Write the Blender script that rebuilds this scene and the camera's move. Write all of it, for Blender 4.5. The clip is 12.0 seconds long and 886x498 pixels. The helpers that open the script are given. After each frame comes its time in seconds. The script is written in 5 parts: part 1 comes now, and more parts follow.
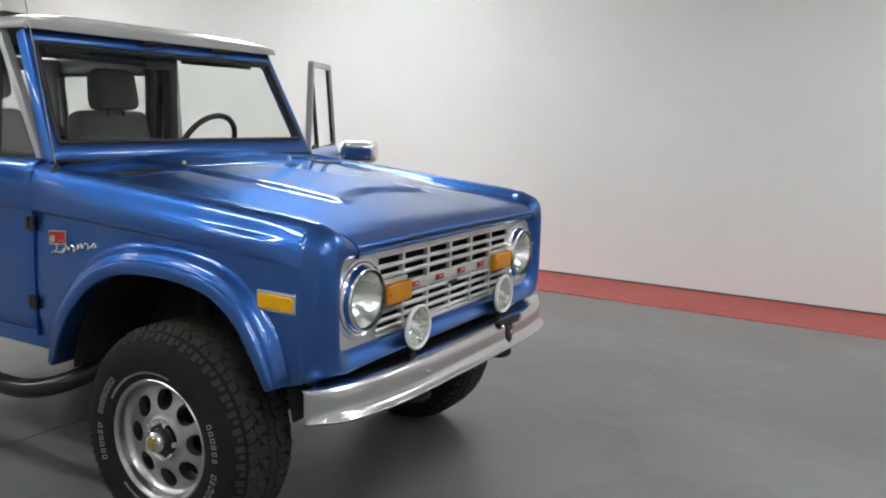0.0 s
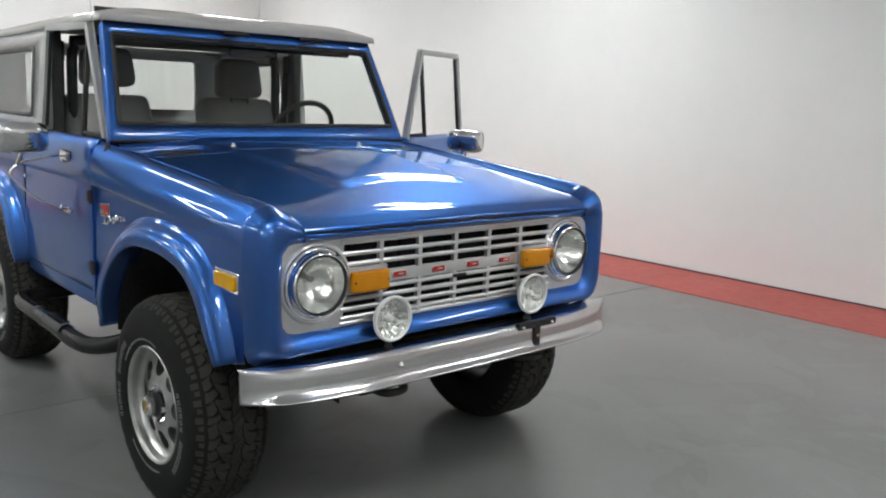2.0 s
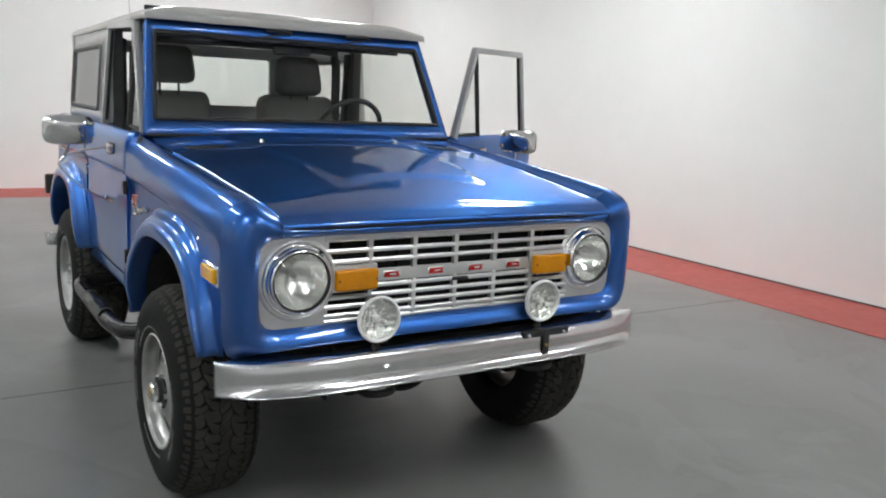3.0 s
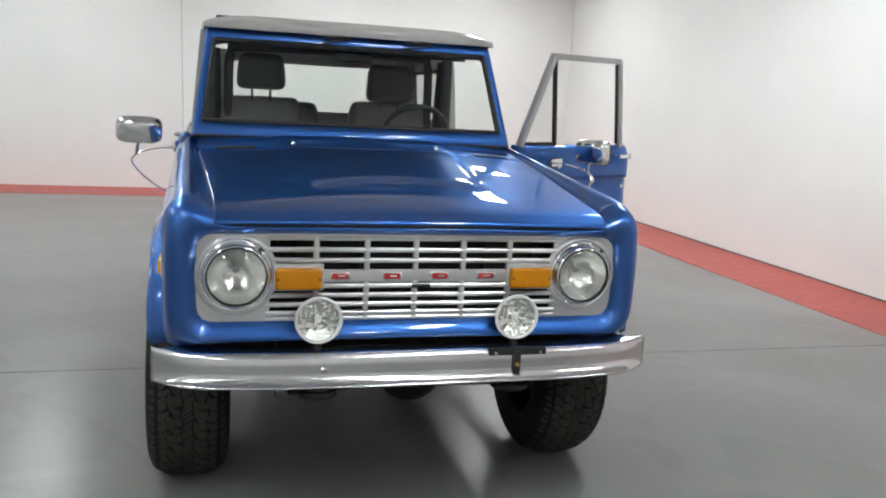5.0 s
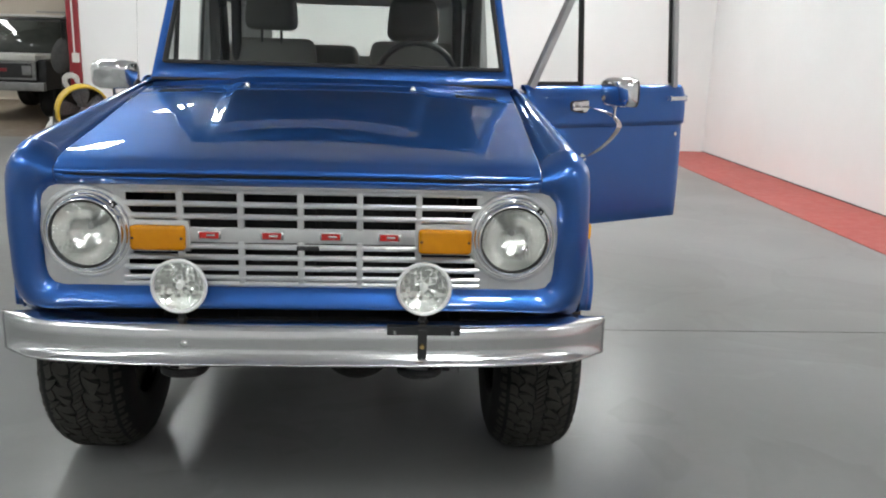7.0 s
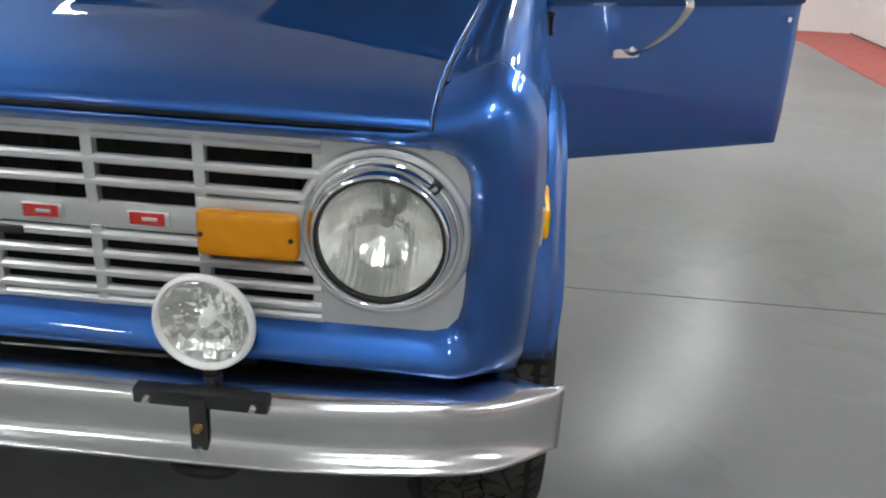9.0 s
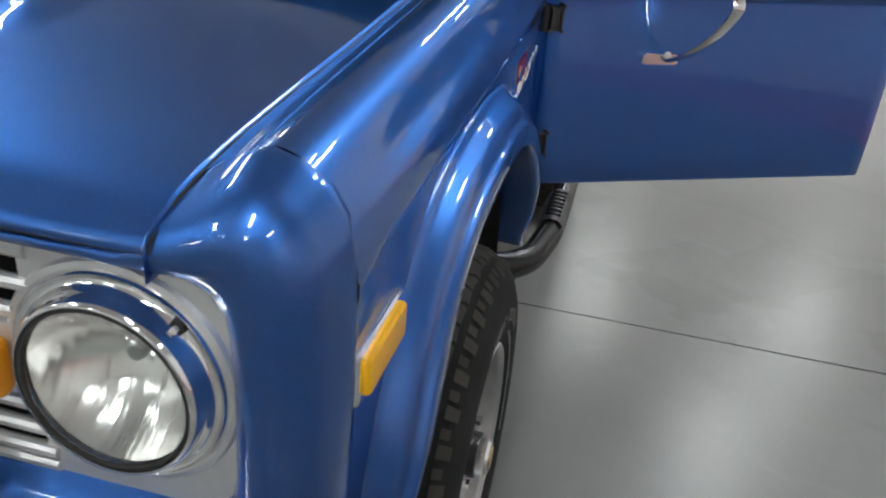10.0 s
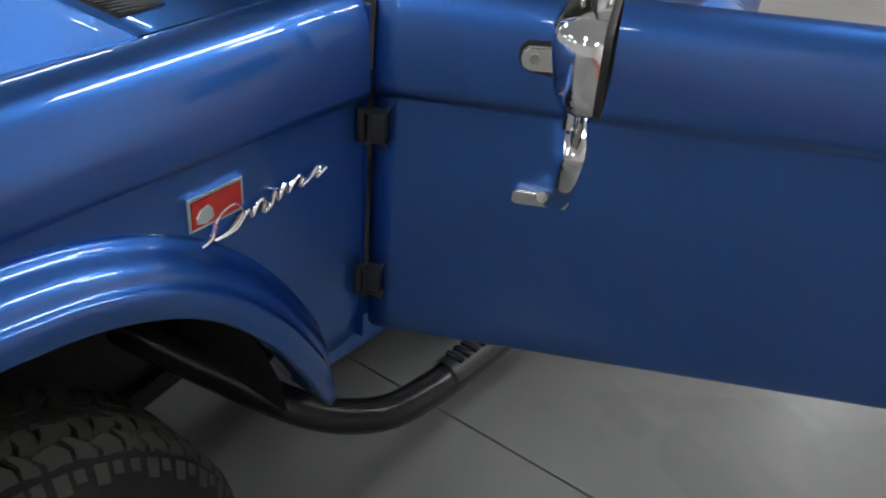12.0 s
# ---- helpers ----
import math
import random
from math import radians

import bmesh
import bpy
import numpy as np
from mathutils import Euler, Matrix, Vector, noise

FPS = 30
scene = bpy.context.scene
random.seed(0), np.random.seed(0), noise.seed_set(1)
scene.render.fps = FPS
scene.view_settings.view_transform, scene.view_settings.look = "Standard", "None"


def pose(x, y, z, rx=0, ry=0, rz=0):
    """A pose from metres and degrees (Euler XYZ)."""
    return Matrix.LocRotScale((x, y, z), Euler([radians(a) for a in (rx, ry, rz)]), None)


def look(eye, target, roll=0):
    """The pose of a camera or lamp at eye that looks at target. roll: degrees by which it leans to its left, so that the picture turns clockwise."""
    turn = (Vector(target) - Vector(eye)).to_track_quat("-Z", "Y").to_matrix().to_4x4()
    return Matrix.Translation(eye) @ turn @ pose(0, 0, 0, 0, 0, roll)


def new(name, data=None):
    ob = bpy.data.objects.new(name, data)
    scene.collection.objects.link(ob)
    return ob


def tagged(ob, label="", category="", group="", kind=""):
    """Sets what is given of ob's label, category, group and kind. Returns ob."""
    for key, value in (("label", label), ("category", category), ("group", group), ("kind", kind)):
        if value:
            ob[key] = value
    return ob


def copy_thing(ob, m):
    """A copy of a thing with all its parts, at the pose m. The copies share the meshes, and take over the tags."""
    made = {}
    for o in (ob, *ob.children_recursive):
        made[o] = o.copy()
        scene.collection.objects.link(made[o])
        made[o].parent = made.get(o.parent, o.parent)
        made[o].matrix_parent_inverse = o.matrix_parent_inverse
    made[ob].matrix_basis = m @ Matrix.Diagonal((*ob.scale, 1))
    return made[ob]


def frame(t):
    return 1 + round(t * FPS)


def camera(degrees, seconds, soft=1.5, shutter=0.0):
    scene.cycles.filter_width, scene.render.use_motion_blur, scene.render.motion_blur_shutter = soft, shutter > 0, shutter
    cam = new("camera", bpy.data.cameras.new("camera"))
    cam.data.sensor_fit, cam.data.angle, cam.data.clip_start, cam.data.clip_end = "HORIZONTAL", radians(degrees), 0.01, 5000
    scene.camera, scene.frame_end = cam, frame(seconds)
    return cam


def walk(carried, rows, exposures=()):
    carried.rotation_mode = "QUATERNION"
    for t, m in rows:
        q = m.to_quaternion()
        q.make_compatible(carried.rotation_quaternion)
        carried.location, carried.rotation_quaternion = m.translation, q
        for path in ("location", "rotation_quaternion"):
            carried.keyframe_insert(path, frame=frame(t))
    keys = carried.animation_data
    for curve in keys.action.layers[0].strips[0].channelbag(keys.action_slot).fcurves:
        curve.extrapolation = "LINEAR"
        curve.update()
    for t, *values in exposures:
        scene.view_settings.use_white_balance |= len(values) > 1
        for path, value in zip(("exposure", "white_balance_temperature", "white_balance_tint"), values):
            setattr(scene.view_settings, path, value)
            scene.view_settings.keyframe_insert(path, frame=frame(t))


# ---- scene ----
cam = camera(55.2, 12.0, soft=2.0, shutter=0.12)
PATH = [
    (0, (-2.776, -1.514, 1.499), (-1.052, -0.551, 1.181), 2.0),
    (0.5, (-2.632, -1.686, 1.498), (-0.987, -0.595, 1.171), 2.0),
    (1, (-2.443, -1.873, 1.513), (-0.901, -0.647, 1.171), 1.9),
    (1.5, (-2.235, -2.054, 1.511), (-0.809, -0.696, 1.162), 1.8),
    (2, (-2.038, -2.201, 1.493), (-0.725, -0.734, 1.143), 2.2),
    (2.5, (-1.825, -2.326, 1.499), (-0.635, -0.759, 1.139), 2.6),
    (3, (-1.623, -2.421, 1.502), (-0.557, -0.768, 1.141), 2.8),
    (3.5, (-1.38, -2.532, 1.49), (-0.46, -0.792, 1.138), 2.7),
    (5.5, (-0.451, -2.737, 1.504), (-0.023, -0.817, 1.143), 3.0),
    (6, (-0.204, -2.685, 1.484), (0.12, -0.746, 1.113), 2.5),
    (6.5, (0.016, -2.564, 1.477), (0.246, -0.62, 1.064), 2.1),
    (7, (0.251, -2.363, 1.442), (0.371, -0.422, 0.972), 1.7),
    (7.2, (0.334, -2.262, 1.431), (0.418, -0.328, 0.927), 1.7),
    (8.8, (0.725, -1.256, 1.372), (0.627, 0.592, 0.614), 3.0),
    (9, (0.773, -1.141, 1.371), (0.633, 0.697, 0.595), 3.0),
    (9.5, (0.879, -0.852, 1.409), (0.653, 0.934, 0.538), 3.2),
    (10, (1.053, -0.61, 1.437), (0.673, 1.126, 0.519), 4.8),
    (10.5, (1.244, -0.403, 1.464), (0.741, 1.298, 0.541), 4.7),
    (11, (1.382, -0.15, 1.486), (0.751, 1.491, 0.532), 5.1),
    (11.5, (1.527, 0.099, 1.527), (0.717, 1.637, 0.538), 5.5),
    (12, (1.7, 0.338, 1.566), (0.679, 1.74, 0.569), 4.5),
]
walk(cam, [(t, look(e, a, r)) for t, e, a, r in PATH], [(0, 0.0), (2.5, 0.0), (3.5, 0.1), (6.0, 0.12), (7.0, 0.21), (9.0, 0.13), (9.5, 0.17), (10.5, -0.02), (12, -0.12)])

# ---- world and light ----
world = bpy.data.worlds.new("world")
scene.world = world
world.use_nodes = True
world.node_tree.nodes["Background"].inputs[0].default_value = (0.75, 0.8, 0.85, 1)
world.node_tree.nodes["Background"].inputs[1].default_value = 0.05
LAMP_POWER = 44.0


# ---- materials ----
def nodes_of(name):
    m = bpy.data.materials.new(name)
    m.use_nodes = True
    n, l = m.node_tree.nodes, m.node_tree.links
    return m, n, l, n["Principled BSDF"]


def setin(node, **kw):
    for k, v in kw.items():
        node.inputs[k.replace("_", " ")].default_value = v


def coords(n, l, scale):
    tc = n.new("ShaderNodeTexCoord")
    mp = n.new("ShaderNodeMapping")
    mp.inputs["Scale"].default_value = scale if isinstance(scale, tuple) else (scale,) * 3
    l.new(tc.outputs["Object"], mp.inputs["Vector"])
    return mp.outputs["Vector"]


def noise_tex(n, l, vec, scale, detail=4, rough=0.5):
    t = n.new("ShaderNodeTexNoise")
    t.inputs["Scale"].default_value, t.inputs["Detail"].default_value, t.inputs["Roughness"].default_value = scale, detail, rough
    l.new(vec, t.inputs["Vector"])
    return t.outputs["Fac"]


def ramp(n, l, fac, stops):
    r = n.new("ShaderNodeValToRGB")
    e = r.color_ramp.elements
    e[0].position, e[0].color = stops[0][0], (*stops[0][1], 1)
    e[1].position, e[1].color = stops[-1][0], (*stops[-1][1], 1)
    for p, c in stops[1:-1]:
        e.new(p).color = (*c, 1)
    l.new(fac, r.inputs["Fac"])
    return r.outputs["Color"]


def bump(n, l, b, height, strength, distance):
    k = n.new("ShaderNodeBump")
    k.inputs["Strength"].default_value, k.inputs["Distance"].default_value = strength, distance
    l.new(height, k.inputs["Height"])
    l.new(k.outputs["Normal"], b.inputs["Normal"])
    return k


def varied(name, c1, c2, scale=8.0, metallic=0.0, rough=(0.4, 0.55), bumps=0.0, bscale=200.0, coat=0.0, coat_rough=0.05, spec=0.5):
    """A plain surface with two scales of variation in colour and gloss, and a fine relief."""
    m, n, l, b = nodes_of(name)
    v = coords(n, l, 1.0)
    big = noise_tex(n, l, v, scale, 5, 0.6)
    l.new(ramp(n, l, big, [(0.3, c1), (0.7, c2)]), b.inputs["Base Color"])
    fine = noise_tex(n, l, v, scale * 6, 4, 0.6)
    g = (rough[0],) * 3, (rough[1],) * 3
    l.new(ramp(n, l, fine, [(0.3, g[0]), (0.7, g[1])]), b.inputs["Roughness"])
    setin(b, Metallic=metallic, Coat_Weight=coat, Coat_Roughness=coat_rough, Specular_IOR_Level=spec)
    if bumps:
        bump(n, l, b, noise_tex(n, l, v, bscale, 3, 0.6), bumps, 0.002)
    return m


def make_paint():
    """Metallic flake under a clear, mirror-smooth lacquer."""
    m, n, l, b = nodes_of("blue_metallic_paint")
    v = coords(n, l, 1.0)
    flake = n.new("ShaderNodeTexVoronoi")
    flake.inputs["Scale"].default_value = 1400
    l.new(v, flake.inputs["Vector"])
    l.new(ramp(n, l, flake.outputs["Color"], [(0.0, (0.024, 0.106, 0.365)), (0.6, (0.029, 0.119, 0.408)), (1.0, (0.038, 0.142, 0.460))]), b.inputs["Base Color"])
    haze = noise_tex(n, l, v, 6, 3)
    l.new(ramp(n, l, haze, [(0.3, (0.40,) * 3), (0.7, (0.43,) * 3)]), b.inputs["Roughness"])
    setin(b, Metallic=1.0, Specular_Tint=(0.55, 0.75, 1.0, 1), Coat_Weight=1.0, Coat_Roughness=0.012, Coat_IOR=1.52)
    k = n.new("ShaderNodeBump")
    k.inputs["Strength"].default_value, k.inputs["Distance"].default_value = 0.012, 0.004
    l.new(noise_tex(n, l, v, 30, 2), k.inputs["Height"])
    l.new(k.outputs["Normal"], b.inputs["Coat Normal"])
    return m


def make_glass(name, tint, ior=1.45):
    m, n, l, b = nodes_of(name)
    n.remove(b)
    out = n["Material Output"]
    tr, gl, mx, fr = n.new("ShaderNodeBsdfTransparent"), n.new("ShaderNodeBsdfGlossy"), n.new("ShaderNodeMixShader"), n.new("ShaderNodeLayerWeight")
    rise, shine = n.new("ShaderNodeMath"), n.new("ShaderNodeMath")
    rise.operation, shine.operation = "POWER", "MULTIPLY_ADD"
    rise.inputs[1].default_value = 4.0
    base = ((ior - 1) / (ior + 1)) ** 2 * 1.6
    shine.inputs[1].default_value, shine.inputs[2].default_value = 1 - base, base
    tr.inputs["Color"].default_value = (*tint, 1)
    gl.inputs["Roughness"].default_value = 0.01
    fr.inputs["Blend"].default_value = 0.5
    l.new(fr.outputs["Facing"], rise.inputs[0])
    l.new(rise.outputs[0], shine.inputs[0])
    l.new(shine.outputs[0], mx.inputs[0])
    l.new(tr.outputs[0], mx.inputs[1])
    l.new(gl.outputs[0], mx.inputs[2])
    l.new(mx.outputs[0], out.inputs["Surface"])
    return m


def make_lens():
    """Clear pressed glass with vertical flutes and facets."""
    m = make_glass("fluted_lens_glass", (0.95, 0.96, 0.94), 1.5)
    n, l = m.node_tree.nodes, m.node_tree.links
    v = coords(n, l, (90.0, 8.0, 26.0))
    w = n.new("ShaderNodeTexVoronoi")
    w.inputs["Scale"].default_value = 1.0
    l.new(v, w.inputs["Vector"])
    k = n.new("ShaderNodeBump")
    k.inputs["Strength"].default_value, k.inputs["Distance"].default_value = 0.25, 0.002
    l.new(w.outputs["Distance"], k.inputs["Height"])
    l.new(k.outputs["Normal"], next(q for q in n if q.type == "BSDF_GLOSSY").inputs["Normal"])
    return m


def make_reflector(name, across, up, depth, rough):
    """Bright aluminised bowl behind pressed flutes: fine upright bands crossed by wider level ones."""
    m, n, l, b = nodes_of(name)
    v = coords(n, l, 1.0)
    setin(b, Base_Color=(0.93, 0.93, 0.915, 1), Metallic=1.0, Roughness=rough)
    h = None
    for axis, period in (("X", across), ("Z", up)):
        w = n.new("ShaderNodeTexWave")
        w.bands_direction = axis
        setin(w, Scale=2 * math.pi / (20 * period), Distortion=0.6, Detail=1.0)
        l.new(v, w.inputs["Vector"])
        if h is None:
            h = w.outputs["Fac"]
        else:
            add = n.new("ShaderNodeMath")
            l.new(h, add.inputs[0])
            l.new(w.outputs["Fac"], add.inputs[1])
            h = add.outputs[0]
    bump(n, l, b, h, 1.0, depth)
    return m


def make_amber(name, c1, c2):
    m, n, l, b = nodes_of(name)
    v = coords(n, l, 1.0)
    l.new(ramp(n, l, noise_tex(n, l, v, 25, 3), [(0.3, c1), (0.7, c2)]), b.inputs["Base Color"])
    setin(b, Roughness=0.22, Specular_IOR_Level=0.35)
    w = n.new("ShaderNodeTexWave")
    w.inputs["Scale"].default_value = 60
    l.new(v, w.inputs["Vector"])
    bump(n, l, b, w.outputs["Fac"], 0.12, 0.002)
    return m


def make_floor():
    """Grey sealed concrete: soft clouds, faint broom swirls, polished and dull patches."""
    m, n, l, b = nodes_of("sealed_grey_floor")
    v = coords(n, l, 1.0)

    def swirl(scale, distortion, detail):
        t = n.new("ShaderNodeTexNoise")
        setin(t, Scale=scale, Detail=detail, Roughness=0.55, Distortion=distortion)
        l.new(v, t.inputs["Vector"])
        return t.outputs["Fac"]

    def blend(a, c, kind, f):
        mc = n.new("ShaderNodeMix")
        mc.data_type, mc.blend_type = "RGBA", kind
        mc.inputs[0].default_value = f
        l.new(a, mc.inputs[6])
        l.new(c, mc.inputs[7])
        return mc.outputs[2]

    cloud = ramp(n, l, swirl(0.5, 0.6, 4), [(0.30, (0.176, 0.178, 0.177)), (0.72, (0.214, 0.216, 0.214))])
    arcs = ramp(n, l, swirl(0.55, 0.4, 2), [(0.30, (0.80, 0.80, 0.785)), (0.55, (1, 1, 1))])
    rings = n.new("ShaderNodeTexWave")
    rings.wave_type, rings.rings_direction = "RINGS", "Z"
    setin(rings, Scale=0.30, Distortion=3.0, Detail=1.0, Detail_Scale=0.6)
    l.new(v, rings.inputs["Vector"])
    drag = ramp(n, l, rings.outputs["Fac"], [(0.0, (0.95, 0.95, 0.945)), (0.5, (0.99, 0.99, 0.99)), (1.0, (1.03, 1.03, 1.03))])
    fine = ramp(n, l, noise_tex(n, l, v, 14, 4, 0.6), [(0.30, (0.95, 0.95, 0.95)), (0.70, (1, 1, 1))])
    dried = ramp(n, l, swirl(0.95, 1.1, 3), [(0.515, (1, 1, 1)), (0.535, (0.885, 0.885, 0.88)), (0.60, (0.94, 0.94, 0.935)), (0.72, (0.965, 0.965, 0.96))])
    pale = ramp(n, l, swirl(1.3, 1.6, 3), [(0.60, (1, 1, 1)), (0.64, (1.09, 1.09, 1.085)), (0.75, (1.05, 1.05, 1.05))])
    l.new(blend(blend(blend(cloud, arcs, "MULTIPLY", 0.9), drag, "MULTIPLY", 1.0), blend(blend(fine, dried, "MULTIPLY", 1.0), pale, "MULTIPLY", 1.0), "MULTIPLY", 0.85), b.inputs["Base Color"])
    dull = ramp(n, l, swirl(0.8, 0.4, 2), [(0.32, (0.312,) * 3), (0.66, (0.37,) * 3)])
    scuff = ramp(n, l, noise_tex(n, l, v, 5, 3, 0.5), [(0.30, (0.93,) * 3), (0.70, (1,) * 3)])
    gloss = blend(dull, scuff, "MULTIPLY", 1.0)
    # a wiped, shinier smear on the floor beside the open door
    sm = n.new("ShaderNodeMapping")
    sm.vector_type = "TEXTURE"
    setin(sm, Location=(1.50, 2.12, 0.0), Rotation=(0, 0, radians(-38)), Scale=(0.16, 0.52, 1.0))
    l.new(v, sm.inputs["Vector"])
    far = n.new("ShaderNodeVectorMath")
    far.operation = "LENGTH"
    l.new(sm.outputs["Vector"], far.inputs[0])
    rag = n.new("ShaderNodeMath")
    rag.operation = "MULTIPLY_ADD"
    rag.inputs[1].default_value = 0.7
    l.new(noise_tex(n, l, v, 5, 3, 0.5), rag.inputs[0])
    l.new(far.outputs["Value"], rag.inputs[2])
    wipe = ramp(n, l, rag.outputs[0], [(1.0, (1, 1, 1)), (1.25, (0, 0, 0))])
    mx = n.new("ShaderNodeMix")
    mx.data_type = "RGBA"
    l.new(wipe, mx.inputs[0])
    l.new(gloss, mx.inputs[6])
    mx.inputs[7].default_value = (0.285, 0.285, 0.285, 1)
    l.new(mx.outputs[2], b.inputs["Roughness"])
    setin(b, Specular_IOR_Level=0.32)
    return m


def make_wall():
    m, n, l, b = nodes_of("white_painted_wall")
    v = coords(n, l, 1.0)
    l.new(ramp(n, l, noise_tex(n, l, v, 0.8, 5, 0.6), [(0.3, (0.76, 0.765, 0.755)), (0.7, (0.81, 0.81, 0.80))]), b.inputs["Base Color"])
    setin(b, Roughness=0.55)
    bump(n, l, b, noise_tex(n, l, v, 90, 4, 0.6), 0.06, 0.002)
    return m


def make_rubber(name, c):
    m, n, l, b = nodes_of(name)
    v = coords(n, l, 1.0)
    l.new(ramp(n, l, noise_tex(n, l, v, 14, 5, 0.7), [(0.3, c), (0.7, tuple(1.5 * k for k in c))]), b.inputs["Base Color"])
    setin(b, Roughness=0.75, Specular_IOR_Level=0.18)
    bump(n, l, b, noise_tex(n, l, v, 120, 4, 0.7), 0.25, 0.002)
    return m


def make_glow(name, colour, strength):
    m, n, l, b = nodes_of(name)
    setin(b, Base_Color=(0.9, 0.9, 0.9, 1), Emission_Color=(*colour, 1), Emission_Strength=strength)
    return m


PAINT = make_paint()
WHITE = varied("off_white_roof_paint", (0.47, 0.465, 0.44), (0.52, 0.515, 0.49), 5, 0.0, (0.30, 0.35), coat=0.6)
SILVERTOP = varied("silver_grey_paint", (0.42, 0.42, 0.42), (0.48, 0.48, 0.475), 6, 0.35, (0.3, 0.38), coat=0.5)
CHROME = varied("chrome", (0.82, 0.82, 0.825), (0.88, 0.88, 0.88), 30, 1.0, (0.05, 0.10))
BRUSHED = varied("bumper_chrome", (0.68, 0.685, 0.69), (0.72, 0.72, 0.725), 3, 1.0, (0.19, 0.22), 0.0, 60)
ALLOY = varied("cast_alloy", (0.40, 0.40, 0.39), (0.49, 0.49, 0.48), 22, 1.0, (0.285, 0.34), 0.05, 150)
GRILLE = varied("silver_grille_paint", (0.58, 0.58, 0.58), (0.66, 0.66, 0.655), 12, 0.75, (0.30, 0.38), 0.05, 300)
BLACK = varied("black_plastic", (0.010, 0.010, 0.011), (0.02, 0.02, 0.021), 15, 0, (0.4, 0.55), 0.1, 200)
GASKET = varied("black_rubber_gasket", (0.012, 0.012, 0.012), (0.022, 0.022, 0.022), 20, 0, (0.5, 0.65), 0.1, 150)
UNDER = varied("dark_chassis", (0.006, 0.006, 0.0065), (0.016, 0.015, 0.014), 9, 0.2, (0.55, 0.8), 0.3, 60)
TUBEBLACK = varied("black_powder_coat", (0.016, 0.015, 0.015), (0.020, 0.019, 0.019), 5, 0, (0.20, 0.26), 0.0, 300, spec=0.28)
GREYSEAL = varied("weathered_grey_seal", (0.07, 0.07, 0.068), (0.11, 0.11, 0.107), 20, 0, (0.5, 0.65), 0.1, 150)
TYRE = make_rubber("tyre_rubber", (0.009, 0.009, 0.009))
TREAD = make_rubber("tread_rubber", (0.031, 0.030, 0.026))
LETTER = varied("faded_white_rubber", (0.19, 0.19, 0.185), (0.29, 0.29, 0.28), 60, 0, (0.6, 0.75))
SEAT = varied("grey_vinyl", (0.15, 0.15, 0.139), (0.19, 0.19, 0.178), 10, 0, (0.45, 0.6), 0.3, 250)
SEATDARK = varied("dark_grey_cloth", (0.05, 0.05, 0.05), (0.075, 0.075, 0.073), 16, 0, (0.7, 0.85), 0.4, 400)
HEADREST = varied("dark_grey_vinyl", (0.075, 0.075, 0.070), (0.10, 0.10, 0.093), 10, 0, (0.45, 0.6), 0.3, 250)
AMBER = make_amber("amber_plastic", (0.50, 0.185, 0.004), (0.58, 0.23, 0.005))
YELLOWLENS = make_amber("yellow_lens_plastic", (0.72, 0.35, 0.003), (0.80, 0.41, 0.005))
RED = varied("red_enamel", (0.36, 0.014, 0.012), (0.44, 0.022, 0.018), 30, 0, (0.2, 0.26), coat=0.5)
REDFLOOR = varied("red_floor_paint", (0.37, 0.055, 0.042), (0.43, 0.075, 0.06), 1.6, 0, (0.42, 0.52), 0.02, 40)
REDPOST = varied("red_steel_paint", (0.22, 0.012, 0.018), (0.27, 0.018, 0.024), 4, 0, (0.4, 0.5))
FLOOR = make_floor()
WALL = make_wall()
CEIL = varied("white_ceiling", (0.76, 0.76, 0.76), (0.82, 0.82, 0.815), 1.5, 0, (0.7, 0.8))
TRAY = varied("white_tray_enamel", (0.74, 0.74, 0.73), (0.79, 0.79, 0.78), 9, 0, (0.4, 0.5))
JOINT = varied("dark_joint", (0.05, 0.05, 0.052), (0.08, 0.08, 0.08), 10, 0, (0.6, 0.8))
TUBE = make_glow("fluorescent_tube", (0.96, 1.0, 1.0), LAMP_POWER)
GLASS = make_glass("tinted_windshield_glass", (0.88, 0.93, 0.90))
CLEAR = make_glass("clear_glass", (0.93, 0.95, 0.94), 1.6)
LENS = make_lens()
REFLECTOR = make_reflector("headlight_reflector", 0.009, 0.03, 0.00016, 0.20)
RIMWHITE = varied("off_white_rim", (0.70, 0.70, 0.69), (0.76, 0.76, 0.75), 20, 0.0, (0.3, 0.4))
LAMPBOWL = make_reflector("driving_lamp_reflector", 0.017, 0.026, 0.0012, 0.12)
MIRROR = varied("mirror_silver", (0.86, 0.87, 0.87), (0.88, 0.88, 0.88), 5, 1.0, (0.01, 0.02))
DARKGLASS = varied("dark_window_glass", (0.030, 0.034, 0.030), (0.045, 0.050, 0.045), 3, 0, (0.06, 0.09))
BEIGE = varied("beige_back_wall", (0.50, 0.44, 0.36), (0.56, 0.50, 0.42), 1, 0, (0.6, 0.7))
BROWN = varied("brown_shop_floor", (0.17, 0.13, 0.09), (0.23, 0.18, 0.13), 1.2, 0, (0.35, 0.5))
YELLOW = varied("yellow_steel_paint", (0.55, 0.37, 0.025), (0.63, 0.44, 0.04), 12, 0, (0.35, 0.45))
FANBLADE = varied("dull_dark_aluminium", (0.10, 0.10, 0.10), (0.16, 0.16, 0.16), 14, 0.4, (0.45, 0.55))
GREYFAN = varied("grey_aluminium", (0.22, 0.22, 0.22), (0.32, 0.32, 0.32), 14, 0.6, (0.4, 0.5))
